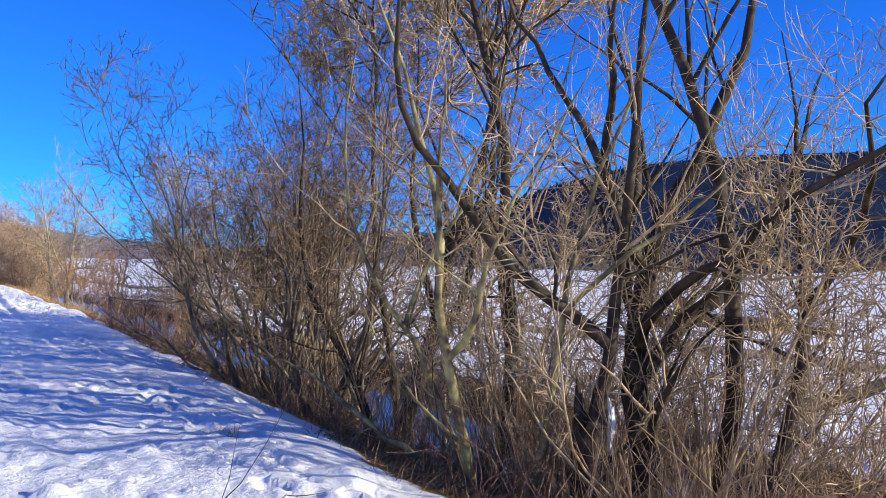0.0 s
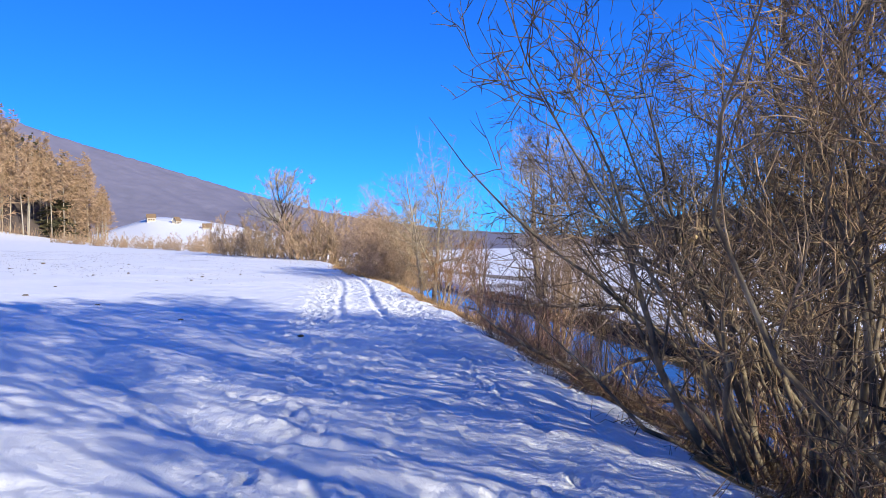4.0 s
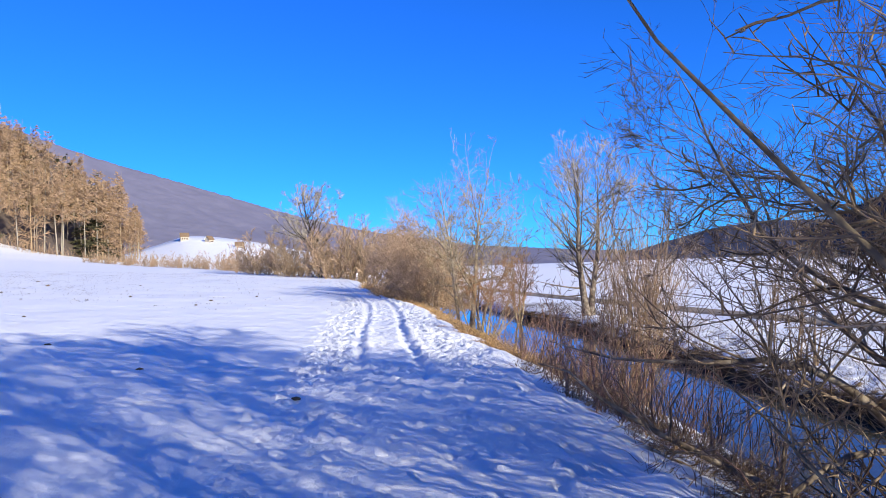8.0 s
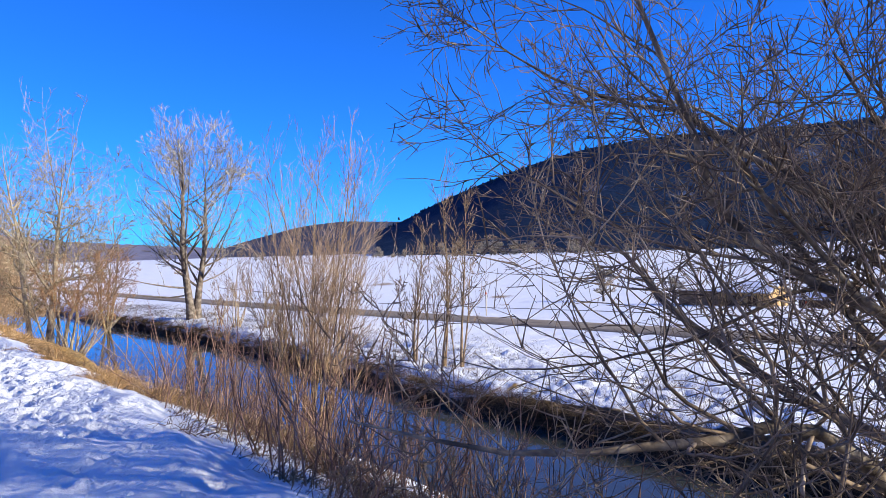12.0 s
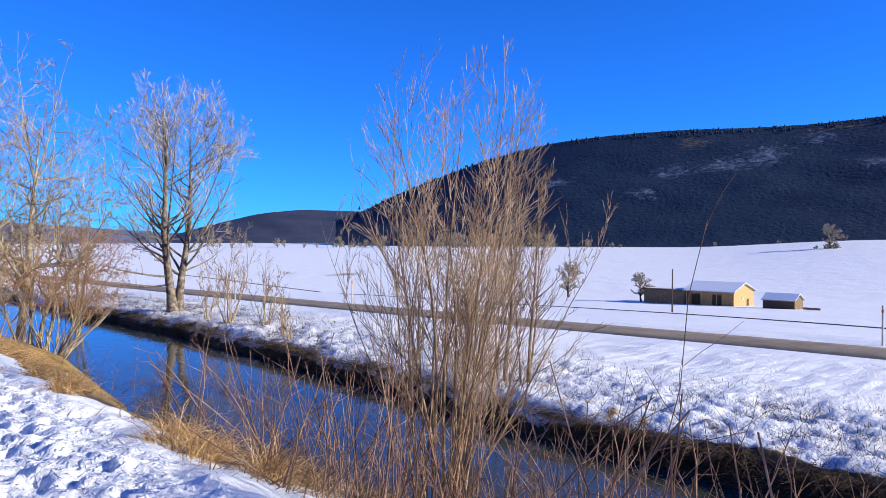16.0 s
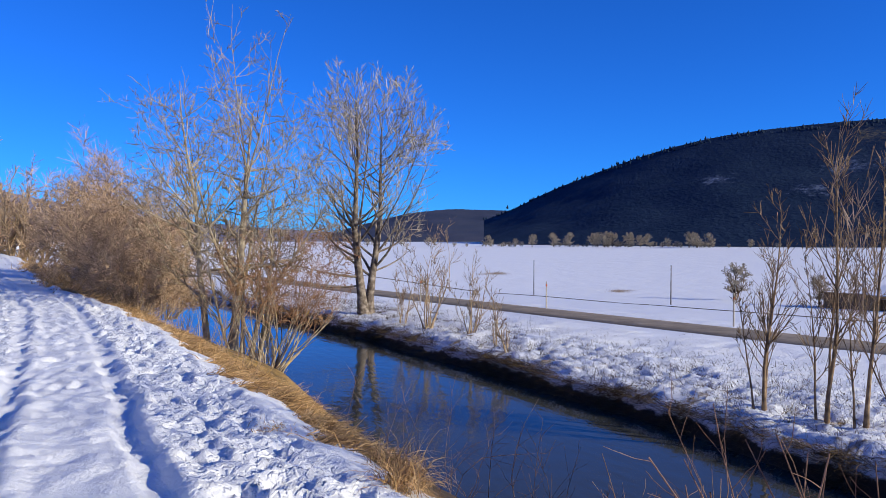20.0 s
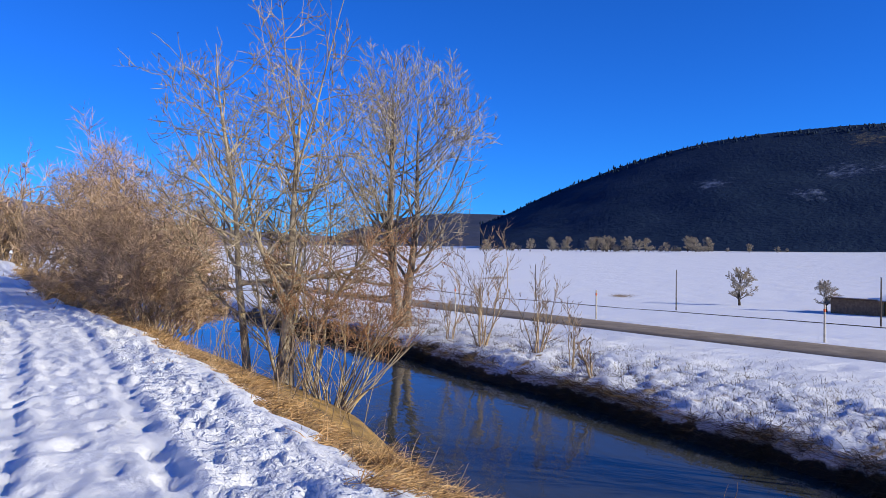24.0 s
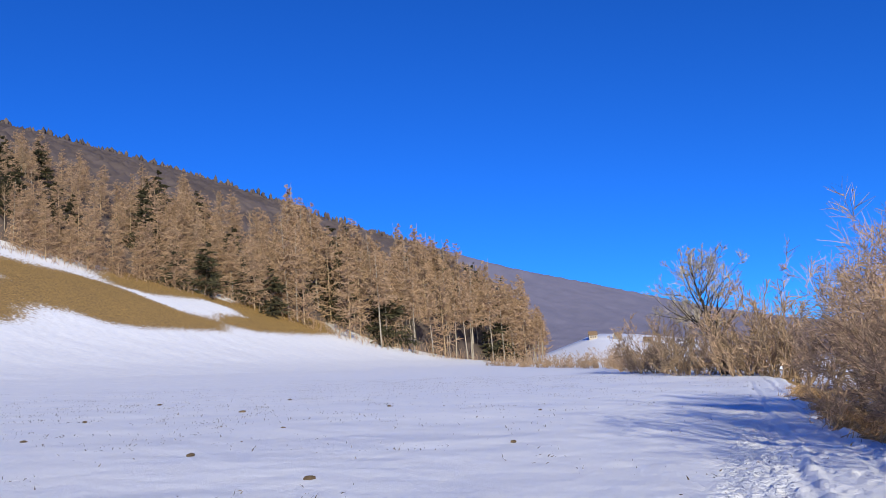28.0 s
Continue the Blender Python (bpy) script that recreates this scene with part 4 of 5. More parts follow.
STEM_RED = speckled("reddish_dry_stems", ((0.3, (0.10, 0.055, 0.042)), (0.55, (0.26, 0.15, 0.105)), (0.8, (0.52, 0.36, 0.25))), 3, by_island=0.35)
stems("brown_thicket", "reddish-brown dry stems crowding the bank", 380, 311, lambda r, n: (bank_edge(18) + r.uniform(0.12, 1, n) ** 0.8 * 3.0, r.uniform(18.0, 26.5, n)), (0.5, 1.5), (0.005, 0.011), STEM_RED, (0.1, 0.05, 1), 4)
stems("bramble", "brown tangled bramble under the willows", 700, 312, lambda r, n: (bank_edge(5) + 0.6 + 2.7 * r.uniform(0, 1, n) ** 0.8, r.uniform(1.5, 14.5, n)), (0.3, 1.2), (0.004, 0.009), STEM_RED, (0.1, 0.1, 0.7), 4, -0.10, 0.2)
stems("basal_shoots", "grey-brown shoots crowding the foot of the willows", 300, 319, lambda r, n: (bank_edge(4) + r.uniform(1.0, 3.6, n), r.uniform(1.8, 13.0, n)), (0.6, 1.9), (0.005, 0.010), TWIG_WILLOW, (0.0, 0.05, 1), 4, 0.0, 0.16)
stems("willow_shoots", "thin pale upright shoots crowding round the old willow", 560, 320, lambda r, n: (bank_edge(4) + 1.3 + 2.9 * r.uniform(0, 1, n) ** 0.8, r.uniform(2.4, 7.6, n)), (0.7, 2.2), (0.003, 0.0065), TWIG_OSIER, (0.0, 0.0, 1.2), 4, 0.05, 0.11)
stems("pale_stalks", "sparse thin brown stalks arching at the water edge", 40, 313, lambda r, n: (bank_edge(27) + r.uniform(0.5, 1.8, n), r.uniform(25.5, 31.0, n)), (0.5, 1.2), (0.0026, 0.0045), STEM_RED, (0.25, 0.0, 1), 6, -0.05, 0.2)
stems("dry_reeds", "golden dry stalks below the bare tree", 70, 314, lambda r, n: (bank_edge(39) + r.uniform(0.5, 1.8, n), r.uniform(35.0, 47.0, n)), (0.5, 1.4), (0.004, 0.008), TWIG_TAN, (0.1, 0.0, 1), 3)
stems("canes", "long arching bramble canes", 10, 315, lambda r, n: (bank_edge(20) + r.uniform(0.9, 2.2, n), r.uniform(18.5, 21.5, n)), (1.6, 2.5), (0.0035, 0.0055), STEM_RED, (0.0, 0.1, 1), 4, -0.07, 0.16)


# ---- hills, woods and farm in the distance ----
EYE_SPOT = (0.0, 22.0, 1.55)


def hill(name, label, bearings, foot, ridge, near, far_, mat, seed, rows=100, steps_=300, rough_=4.0, bow=1.15, canopy=4.5, patches=()):
    """A wooded hillside: heights in degrees above the valley along its foot and its ridge, with their distances."""
    b = np.linspace(bearings[0], bearings[-1], steps_)
    e0, e1 = np.interp(b, bearings, foot), np.interp(b, bearings, ridge)
    r0, r1 = np.interp(b, bearings, near), np.interp(b, bearings, far_)
    wide = max(3, steps_ // 18) | 1
    e0, e1, r0, r1 = (np.convolve(np.pad(v, wide // 2, mode="edge"), np.ones(wide) / wide, "valid") for v in (e0, e1, r0, r1))
    s = np.linspace(0, 1.0, rows)
    z0, z1 = r0 * np.tan(np.radians(e0)), r1 * np.tan(np.radians(e1))
    r = r0[:, None] + (r1 - r0)[:, None] * s[None, :]
    z = z0[:, None] + (z1 - z0)[:, None] * (s[None, :] ** bow)
    rb = np.radians(b)[:, None]
    x, y = EYE_SPOT[0] + np.sin(rb) * r, EYE_SPOT[1] + np.cos(rb) * r
    z = z + EYE_SPOT[2] + rough_ * ripple(x * 0.018, y * 0.018, seed) * np.sin(s * math.pi)[None, :]
    z = z + canopy * (np.abs(vnoise(x / 7, y / 7, seed)) + 0.6 * np.abs(vnoise(x / 3.6, y / 3.6, seed + 1))) * smooth(0.0, 0.03, s)[None, :]
    back = np.stack([EYE_SPOT[0] + np.sin(rb[:, 0]) * (r1 * 1.25), EYE_SPOT[1] + np.cos(rb[:, 0]) * (r1 * 1.25), z[:, -1] - 60], -1)
    v = np.concatenate([np.stack([x, y, z], -1), back[:, None]], 1)
    ob = piece(name, v.reshape(-1, 3), grid_faces(steps_, rows + 1), mat)
    for key in ("rock", "clearing"):
        amount = np.zeros((steps_, rows + 1))
        for what, pb, ps, wb, ws in patches:
            if what == key:
                amount += np.exp(-((b[:, None] - pb) / wb) ** 2 - ((np.append(s, 1.0)[None, :] - ps) / ws) ** 2)
        ob.data.attributes.new(key, "FLOAT", "POINT").data.foreach_set("value", np.clip(amount * 0.74, 0, 1).astype(np.float32).ravel())
    tagged(ob, label, "hill", kind="structure")
    return x, y, z


def crowns(name, spots, mat, label, shape, seed, sides=5):
    """Many far tree crowns as one lot of wood. spots: x, y, z, height, width."""
    rng = np.random.default_rng(seed)
    m = len(spots)
    prof = np.array(((0.0, 0.7), (0.3, 1.0), (1.0, 0.02)) if shape == "cone" else ((0.0, 0.4), (0.6, 1.0), (1.0, 0.1)))
    ang = np.arange(sides) * 2 * math.pi / sides
    zz = spots[:, 2, None] + spots[:, 3, None] * prof[None, :, 0]
    rr = spots[:, 4, None, None] * 0.5 * prof[None, :, 1, None] * rng.uniform(0.65, 1.3, (m, len(prof), sides))
    v = np.stack([spots[:, 0, None, None] + rr * np.cos(ang), spots[:, 1, None, None] + rr * np.sin(ang), np.repeat(zz[:, :, None], sides, 2)], -1)
    n = len(prof)
    i = (np.arange(m)[:, None, None] * n + np.arange(n - 1)[None, :, None]) * sides
    k, k2 = np.arange(sides)[None, None, :], (np.arange(sides) + 1)[None, None, :] % sides
    q = np.stack([i + k, i + k2, i + sides + k2, i + sides + k], -1).reshape(-1, 4)
    ob = piece(name, v.reshape(-1, 3), q, mat)
    return tagged(ob, label, "woodland", kind="stuff")


# fir crowns coloured navy, the blue of haze over the ridge
FIR = speckled("haze_blue_fir", ((0.3, (0.010, 0.026, 0.050)), (0.6, (0.014, 0.030, 0.055)), (0.8, (0.018, 0.036, 0.060))), 0.05, by_island=0.12, fine=0.6, relief=0.5)
BARE_WOOD = speckled("bare_beech_wood", ((0.3, (0.085, 0.066, 0.058)), (0.6, (0.14, 0.108, 0.092)), (0.8, (0.20, 0.16, 0.135))), 0.03, by_island=0.35, fine=0.5, relief=0.5)
LARCH = speckled("larch_tan", ((0.3, (0.30, 0.195, 0.115)), (0.6, (0.43, 0.29, 0.18)), (0.8, (0.52, 0.375, 0.24))), 0.3, by_island=0.3)
SPRUCE = speckled("spruce_green", ((0.3, (0.045, 0.042, 0.022)), (0.6, (0.080, 0.072, 0.036)), (0.8, (0.12, 0.105, 0.055))), 0.4, by_island=0.3)
# the far ridge's haze is put into its wood colour
HAZY_FAR_WOOD = speckled("haze_tinted_far_wood", ((0.3, (0.16, 0.155, 0.205)), (0.6, (0.19, 0.18, 0.235)), (0.8, (0.22, 0.21, 0.26))), 0.02, by_island=0.12, fine=0.4, relief=0.5)
# blue of distance haze mixed into the low hill's wood colour
MID_WOOD = speckled("hazy_dark_wood", ((0.3, (0.035, 0.045, 0.075)), (0.6, (0.055, 0.06, 0.09)), (0.8, (0.09, 0.085, 0.10))), 0.012, fine=0.2, relief=2.0)


def make_hill_wood():
    """Dark fir wood, the blue of haze and shade in its colours, with rock faces and snowy clearings where the slope has
    them.
    """
    m, n, l, b = material("hazy_fir_wood_with_rock", 0.9, 0.1)
    t = noise_node(n, l, 0.012)
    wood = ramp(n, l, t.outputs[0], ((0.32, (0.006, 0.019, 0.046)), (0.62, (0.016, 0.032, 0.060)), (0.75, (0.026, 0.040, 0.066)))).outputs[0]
    f = noise_node(n, l, 0.10, 8.0, 0.8)
    for key, stops in (("rock", ((0.35, (0.05, 0.07, 0.11)), (0.7, (0.24, 0.28, 0.36)))), ("clearing", ((0.3, (0.09, 0.075, 0.05)), (0.7, (0.20, 0.165, 0.10))))):
        at = n.new("ShaderNodeAttribute")
        at.attribute_name = key
        add = n.new("ShaderNodeMath")
        add.operation = "MULTIPLY_ADD"
        l.new(f.outputs[0], add.inputs[0])
        add.inputs[1].default_value = 3.0
        l.new(at.outputs["Fac"], add.inputs[2])
        mask = n.new("ShaderNodeMapRange")
        mask.inputs[1].default_value, mask.inputs[2].default_value = 2.0, 2.5
        l.new(add.outputs[0], mask.inputs[0])
        wood = mix(n, l, mask.outputs[0], wood, ramp(n, l, noise_node(n, l, 0.09, 5.0, 0.7).outputs[0], stops).outputs[0])
    l.new(wood, b.inputs["Base Color"])
    g = noise_node(n, l, 0.22, 3.0)
    bump(n, l, b, g.outputs[0], 0.6, 3.0)
    return m


HAZY_FIR_HILL = make_hill_wood()

# right: the dark wooded ridge across the valley, with haze put into its colours
hx, hy, hz = hill("hill_right", "steep ridge across the valley under dark fir wood tinted with haze", (30.5, 32, 34.6, 38.8, 45, 51, 58, 62.5, 68, 80, 110, 150),
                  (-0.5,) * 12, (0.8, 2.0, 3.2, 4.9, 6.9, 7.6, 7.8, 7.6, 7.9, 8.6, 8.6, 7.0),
                  (900, 860, 820, 760, 720, 700, 690, 690, 690, 690, 690, 690), (1340, 1300, 1250, 1200, 1150, 1120, 1100, 1100, 1100, 1100, 1100, 1100), HAZY_FIR_HILL, 3.0, steps_=520, canopy=0.7,
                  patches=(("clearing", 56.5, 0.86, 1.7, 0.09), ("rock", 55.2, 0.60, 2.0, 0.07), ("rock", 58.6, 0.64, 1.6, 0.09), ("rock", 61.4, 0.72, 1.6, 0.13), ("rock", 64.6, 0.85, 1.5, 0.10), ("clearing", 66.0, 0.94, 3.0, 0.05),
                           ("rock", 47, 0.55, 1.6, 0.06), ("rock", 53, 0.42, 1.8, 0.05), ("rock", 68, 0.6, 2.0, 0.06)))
hill("hill_behind", "low wooded hill at the end of the field, blue haze in its colour", (15, 18, 21, 25, 28, 32, 36, 42), (-0.5,) * 8, (-0.5, 0.0, 0.9, 1.9, 2.2, 2.1, 1.8, 0.5),
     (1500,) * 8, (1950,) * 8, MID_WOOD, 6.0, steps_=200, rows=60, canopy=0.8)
W = np.random.default_rng(77)
K = 1500
pick = (W.integers(2, 360, K), hx.shape[1] - 1 - (W.uniform(0, 1, K) * 5).astype(int))
spots = np.stack([hx[pick] + W.normal(0, 6, K), hy[pick] + W.normal(0, 6, K), hz[pick] - 4, W.uniform(4.6, 6.4, K), W.uniform(2.6, 4.2, K)], 1)
crowns("fir_wood", spots, FIR, "dark fir wood covering the ridge, haze blue in its colour", "cone", 78)
# left: the near wooded slope, and the long ridge behind it, tinted with haze
lx, ly, lz = hill("hill_left", "long ridge with leafless brown wood", (-110, -80, -55, -48, -40, -32, -24, -18),
                  (10.5, 10.5, 10.5, 8.2, 5.8, 2.6, 0.9, 0.1), (18.4, 18.4, 18.4, 17.0, 15.0, 12.0, 9.2, 4.0),
                  (255, 255, 255, 262, 275, 290, 310, 345), (620, 620, 640, 680, 740, 780, 760, 520), BARE_WOOD, 5.0, bow=0.72, rough_=2.0, rows=150, steps_=420, canopy=3.6)
fx, fy, fz = hill("hill_far", "distant wooded ridge closing the valley, blue haze in its colour", (-40, -32, -24, -19.5, -13, -6, 0, 8, 16, 24),
                  (-0.7,) * 10, (13.5, 12.2, 9.6, 8.0, 6.1, 3.9, 2.4, 1.2, 0.6, 0.2), (900, 900, 900, 900, 950, 1000, 1100, 1200, 1300, 1400), (1500, 1500, 1500, 1500, 1550, 1700, 1900, 2000, 2100, 2200), HAZY_FAR_WOOD, 8.0, canopy=2.2)
M = 900
pick = (W.integers(110, 418, M), lx.shape[1] - 1 - W.integers(0, 3, M))
crowns("ridge_trees", np.stack([lx[pick] + W.normal(0, 3, M), ly[pick] + W.normal(0, 3, M), lz[pick] - 2, W.uniform(4, 8, M), W.uniform(2.5, 4.5, M)], 1), BARE_WOOD, "bare trees along the top of the ridge", "dome", 79)
# the snowy slope with a hamlet at the end of the valley
mb = np.linspace(-19, -4, 24)
ms = np.linspace(0, 1, 8)
mtop = np.interp(mb, (-19, -15.3, -13.4, -11, -8, -4), (0.9, 2.0, 2.6, 2.4, 1.9, 1.0))
mr = 640 + 190 * ms
mz = 1.5 + mr[None, :] * np.tan(np.radians(0.2 + (mtop[:, None] - 0.2) * ms[None, :]))
mx, my = np.sin(np.radians(mb))[:, None] * mr, 20 + np.cos(np.radians(mb))[:, None] * mr
mx, my, mz = (np.concatenate([a, b], 1) for a, b in ((mx, mx[:, -1:] * 1.08), (my, my[:, -1:] * 1.08), (mz, mz[:, -1:] - 30)))
tagged(piece("far_meadow", np.stack([mx, my, mz], -1).reshape(-1, 3), grid_faces(24, 9), GROUND), "snowy sunlit slope at the end of the valley", "meadow", kind="structure")


def tree_kinds(kind, seed):
    rng = np.random.default_rng(seed)
    root = thing("larch" if "larch" in kind else kind, 0, 0, -500, {"larch": "tan winter larch with branches down to the ground", "tall_larch": "tall tan winter larch with a pale bare trunk", "spruce": "dark green spruce among bare trees", "birch": "pale bare slender tree at the edge of the wood"}[kind], "tree", "trees at the edge of the wood")
    h = {"larch": 27, "tall_larch": 28, "spruce": 27, "birch": 24}[kind]
    larch = "larch" in kind
    pts, rads = grow(np.array([[0, 0, -1.0]]), np.array([[0.01, 0.02, 1.0]]), np.array([h + 1.0]), np.array([0.22 if kind != "birch" else 0.17]), 7, rng, 0.015, 0.05, 0.1)
    piece("trunk", *tubes([(pts, rads)], 6), {"larch": BARK_GREY, "tall_larch": TWIG_GREY, "spruce": BARK_DARK, "birch": TWIG_GREY}[kind], root)
    if kind == "birch":
        st, w, ln, rd = sprout(pts, rads, np.array([h]), 30, rng, 0.3, 1.0, 30, 0.26, 0.5, 0.07)
        p1, r1 = grow(st, w, ln, rd, 5, rng, 0.1, 0.1)
        st, w, ln, rd = sprout(p1, r1, ln, 6, rng, 0.2, 1, 35, 0.5, 0.6, 0.05)
        p2, r2 = grow(st, w, ln, rd, 3, rng, 0.1, 0.08)
        a, qa = tubes([(p1, r1)], 4)
        c, qc = strips([(p2, r2)])
        piece("crown", np.concatenate([a, c]), np.concatenate([qa, qc + len(a)]), TWIG_TAN, root, kind="stuff")
    else:
        count = 70
        s = np.sort(rng.uniform({"larch": 0.08, "tall_larch": 0.45, "spruce": 0.08}[kind], 0.99, count))
        a = rng.uniform(0, 2 * math.pi, count)
        ln = (1 - s) ** 0.75 * {"larch": 6.2, "tall_larch": 5.6, "spruce": 5.0}[kind] * rng.uniform(0.6, 1.15, count) + 0.5
        st = np.stack([np.zeros(count), np.zeros(count), s * h], 1)
        way = np.stack([np.cos(a), np.sin(a), np.full(count, 0.25 if larch else -0.2)], 1)
        p1, r1 = grow(st, way, ln, np.full(count, 0.10), 4, rng, 0.05, 0.05 if larch else -0.03)
        st2, w2, ln2, rd2 = sprout(p1, r1, ln, 12 if larch else 12, rng, 0.1, 1.0, 55, 0.62, 0.8, 0.08)
        w2[:, 2] -= 0.25
        p2, r2 = grow(st2, w2, ln2, np.full(len(ln2), 0.085 if larch else 0.24), 2, rng, 0.1, -0.08, 0.15)
        A, qa = tubes([(p1, r1)], 3)
        c, qc = strips([(p2, r2)])
        piece("crown", np.concatenate([A, c]), np.concatenate([qa, qc + len(A)]), LARCH if larch else SPRUCE, root, kind="stuff")
    return root


kinds = {k: tree_kinds(k, 200 + i) for i, k in enumerate(("larch", "tall_larch", "spruce", "birch"))}
foot_b = np.array((-16.5, -17.6, -24.2, -30.8, -39.6, -50.4, -56, -62))
foot_r = np.array((345, 335, 300, 280, 265, 250, 245, 245))
for k in range(340):
    b = W.uniform(-62, -17.2)
    back = W.uniform(0, 1) ** 1.15 * (62 if b < -21 else 25)
    r = np.interp(-b, -foot_b, foot_r) + back
    x, y = math.sin(radians(b)) * r, 32 + math.cos(radians(b)) * r
    at_ = np.argmin((lx - x) ** 2 + (ly - y) ** 2)
    z = max(float(lz.ravel()[at_]), on_ground(x, y)) - 0.8
    kind = W.choice(["larch", "tall_larch", "spruce", "birch"], p=[0.16, 0.60, 0.04, 0.20] if b > -36.5 else [0.78, 0.04, 0.08, 0.10])
    if min(abs(b - v) for v in (-52, -45.3, -36, -32.7)) < 0.6 and back > 7 and W.random() < 0.5 or b < -54 and W.random() < 0.35:
        kind = "spruce"
    size = W.uniform(0.85, 1.15) * (0.72 if b > -18.5 else 0.64 if b < -50 else 0.70 if b < -46 else 0.88 if b < -36 else 1.2) * (0.82 if kind == "birch" else 1)
    copy_thing(kinds[kind], pose(x, y, z, 0, 0, W.uniform(0, 360)) @ Matrix.Diagonal((size * (1.7 if kind == "spruce" else 1.12), size * (1.7 if kind == "spruce" else 1.12), size * (0.78 if kind == "spruce" else 1), 1)))
for b, r in ((-24.6, 352), (-24.0, 356), (-22.6, 358), (-22.1, 362), (-20.2, 366), (-27.5, 345), (-31.5, 338)):  # spruces that stand above the bare wood
    x, y = math.sin(radians(b)) * r, 32 + math.cos(radians(b)) * r
    at_ = np.argmin((lx - x) ** 2 + (ly - y) ** 2)
    copy_thing(kinds["spruce"], pose(x, y, float(lz.ravel()[at_]) - 1, 0, 0, b * 50) @ Matrix.Diagonal((1.3, 1.3, 1.15, 1)))
ub = -W.uniform(17.4, 62, 1100)
ur = np.interp(-ub, -foot_b, foot_r) + W.uniform(-3, 12, 1100)
UX, UY = np.sin(np.radians(ub)) * ur, 32 + np.cos(np.radians(ub)) * ur
stems("wood_edge_scrub", "brown leafless scrub along the foot of the wood", 1100, 318, lambda r, n: (UX, UY), (2.0, 5.5), (0.05, 0.08), LARCH, (0, 0, 0.9), 4)
for k in kinds.values():
    for c in list(k.children) + [k]:
        bpy.data.objects.remove(c)


# ---- farm, poles and posts across the valley ----


def box(cx, cy, cz, sx, sy, sz, bevel=0.0):
    bm = bmesh.new()
    bmesh.ops.create_cube(bm, size=1.0, matrix=Matrix.Translation((cx, cy, cz)) @ Matrix.Diagonal((sx, sy, sz, 1)))
    if bevel:
        bmesh.ops.bevel(bm, geom=bm.edges[:], offset=bevel, segments=1, affect="EDGES")
    return bm


def part(name, bm, mat, parent, label=""):
    me = bpy.data.meshes.new(name)
    bm.to_mesh(me)
    bm.free()
    me.materials.append(mat)
    ob = new(name, me)
    ob.parent = parent
    return tagged(ob, label)


def prism(points, w0, w1):
    """A solid from x = w0 to x = w1 with the outline points (y, z)."""
    bm = bmesh.new()
    a = [bm.verts.new((w0, y, z)) for y, z in points]
    b = [bm.verts.new((w1, y, z)) for y, z in points]
    bm.faces.new(a)
    bm.faces.new(b[::-1])
    for k in range(len(points)):
        bm.faces.new((a[k], b[k], b[(k + 1) % len(points)], a[(k + 1) % len(points)]))
    bmesh.ops.recalc_face_normals(bm, faces=bm.faces[:])
    return bm


PLANK_YELLOW = speckled("yellow_larch_boards", ((0.3, (0.46, 0.29, 0.12)), (0.6, (0.57, 0.38, 0.18)), (0.8, (0.64, 0.45, 0.24))), 1.5, fine=8)
PLANK_BROWN = speckled("weathered_brown_boards", ((0.3, (0.16, 0.10, 0.06)), (0.6, (0.25, 0.17, 0.10)), (0.8, (0.33, 0.24, 0.15))), 1.5, fine=8)
PLANK_DARK = speckled("dark_barn_doors", ((0.3, (0.07, 0.045, 0.03)), (0.7, (0.13, 0.08, 0.05))), 1.5, fine=8)
SNOW = speckled("clean_snow", ((0.3, (0.80, 0.81, 0.84)), (0.7, (0.88, 0.87, 0.86))), 0.7, fine=6, relief=0.03, rough=0.6)
METAL = speckled("dull_galvanised_sheet", ((0.3, (0.30, 0.31, 0.33)), (0.7, (0.42, 0.43, 0.45))), 2, rough=0.5, spec=0.5)
POLE_WOOD = speckled("tarred_pole_wood", ((0.3, (0.06, 0.045, 0.035)), (0.7, (0.13, 0.10, 0.075))), 3, fine=12)
POST_WHITE = speckled("pale_bare_wood", ((0.3, (0.42, 0.36, 0.28)), (0.7, (0.58, 0.52, 0.42))), 4, rough=0.7)
RED_BAND = speckled("orange_marker_band", ((0.3, (0.6, 0.1, 0.03)), (0.7, (0.7, 0.16, 0.05))), 4, rough=0.5)


def boarded(name, x0, x1, y, z0, z1, mat, parent, board=0.9):
    """A wall of upright boards along x."""
    n = max(1, round((x1 - x0) / board))
    w = (x1 - x0) / n
    for k in range(n):
        part(name, box(x0 + w * (k + 0.5), y, (z0 + z1) / 2, w - 0.03, 0.12 + 0.02 * (k % 2), z1 - z0), mat, parent)


# the barn: local x runs along its front to the far end, local y points from the back to the front
barn = thing("barn", 215.0, 147.0, on_ground(215, 147) - 0.5, "long timber barn with a yellow gable and snowy roof", "barn", turn=96)
GABLE = [(0, 0), (-14, 0), (-14, 4.9), (-7, 7.2), (0, 4.9)]
part("gable_wall", prism(GABLE, 0, 0.25), PLANK_YELLOW, barn, "sunlit yellow boarded gable")
part("far_gable", prism(GABLE, 16.1, 16.35), PLANK_BROWN, barn)
part("end_wall", box(30.9, -7.0, 2.2, 0.2, 13.6, 4.4), PLANK_BROWN, barn)
part("back_wall", box(15.5, -13.9, 2.2, 30.4, 0.2, 4.4), PLANK_BROWN, barn)
part("front_wall", box(23.5, -0.1, 2.25, 14.4, 0.2, 4.5), PLANK_BROWN, barn, "weathered brown boarded wall")
part("inner_wall", box(8.3, -2.6, 2.45, 15.8, 0.2, 4.9), PLANK_YELLOW, barn)
boarded("board", 16.4, 30.7, 0.05, 0.1, 4.45, PLANK_BROWN, barn)
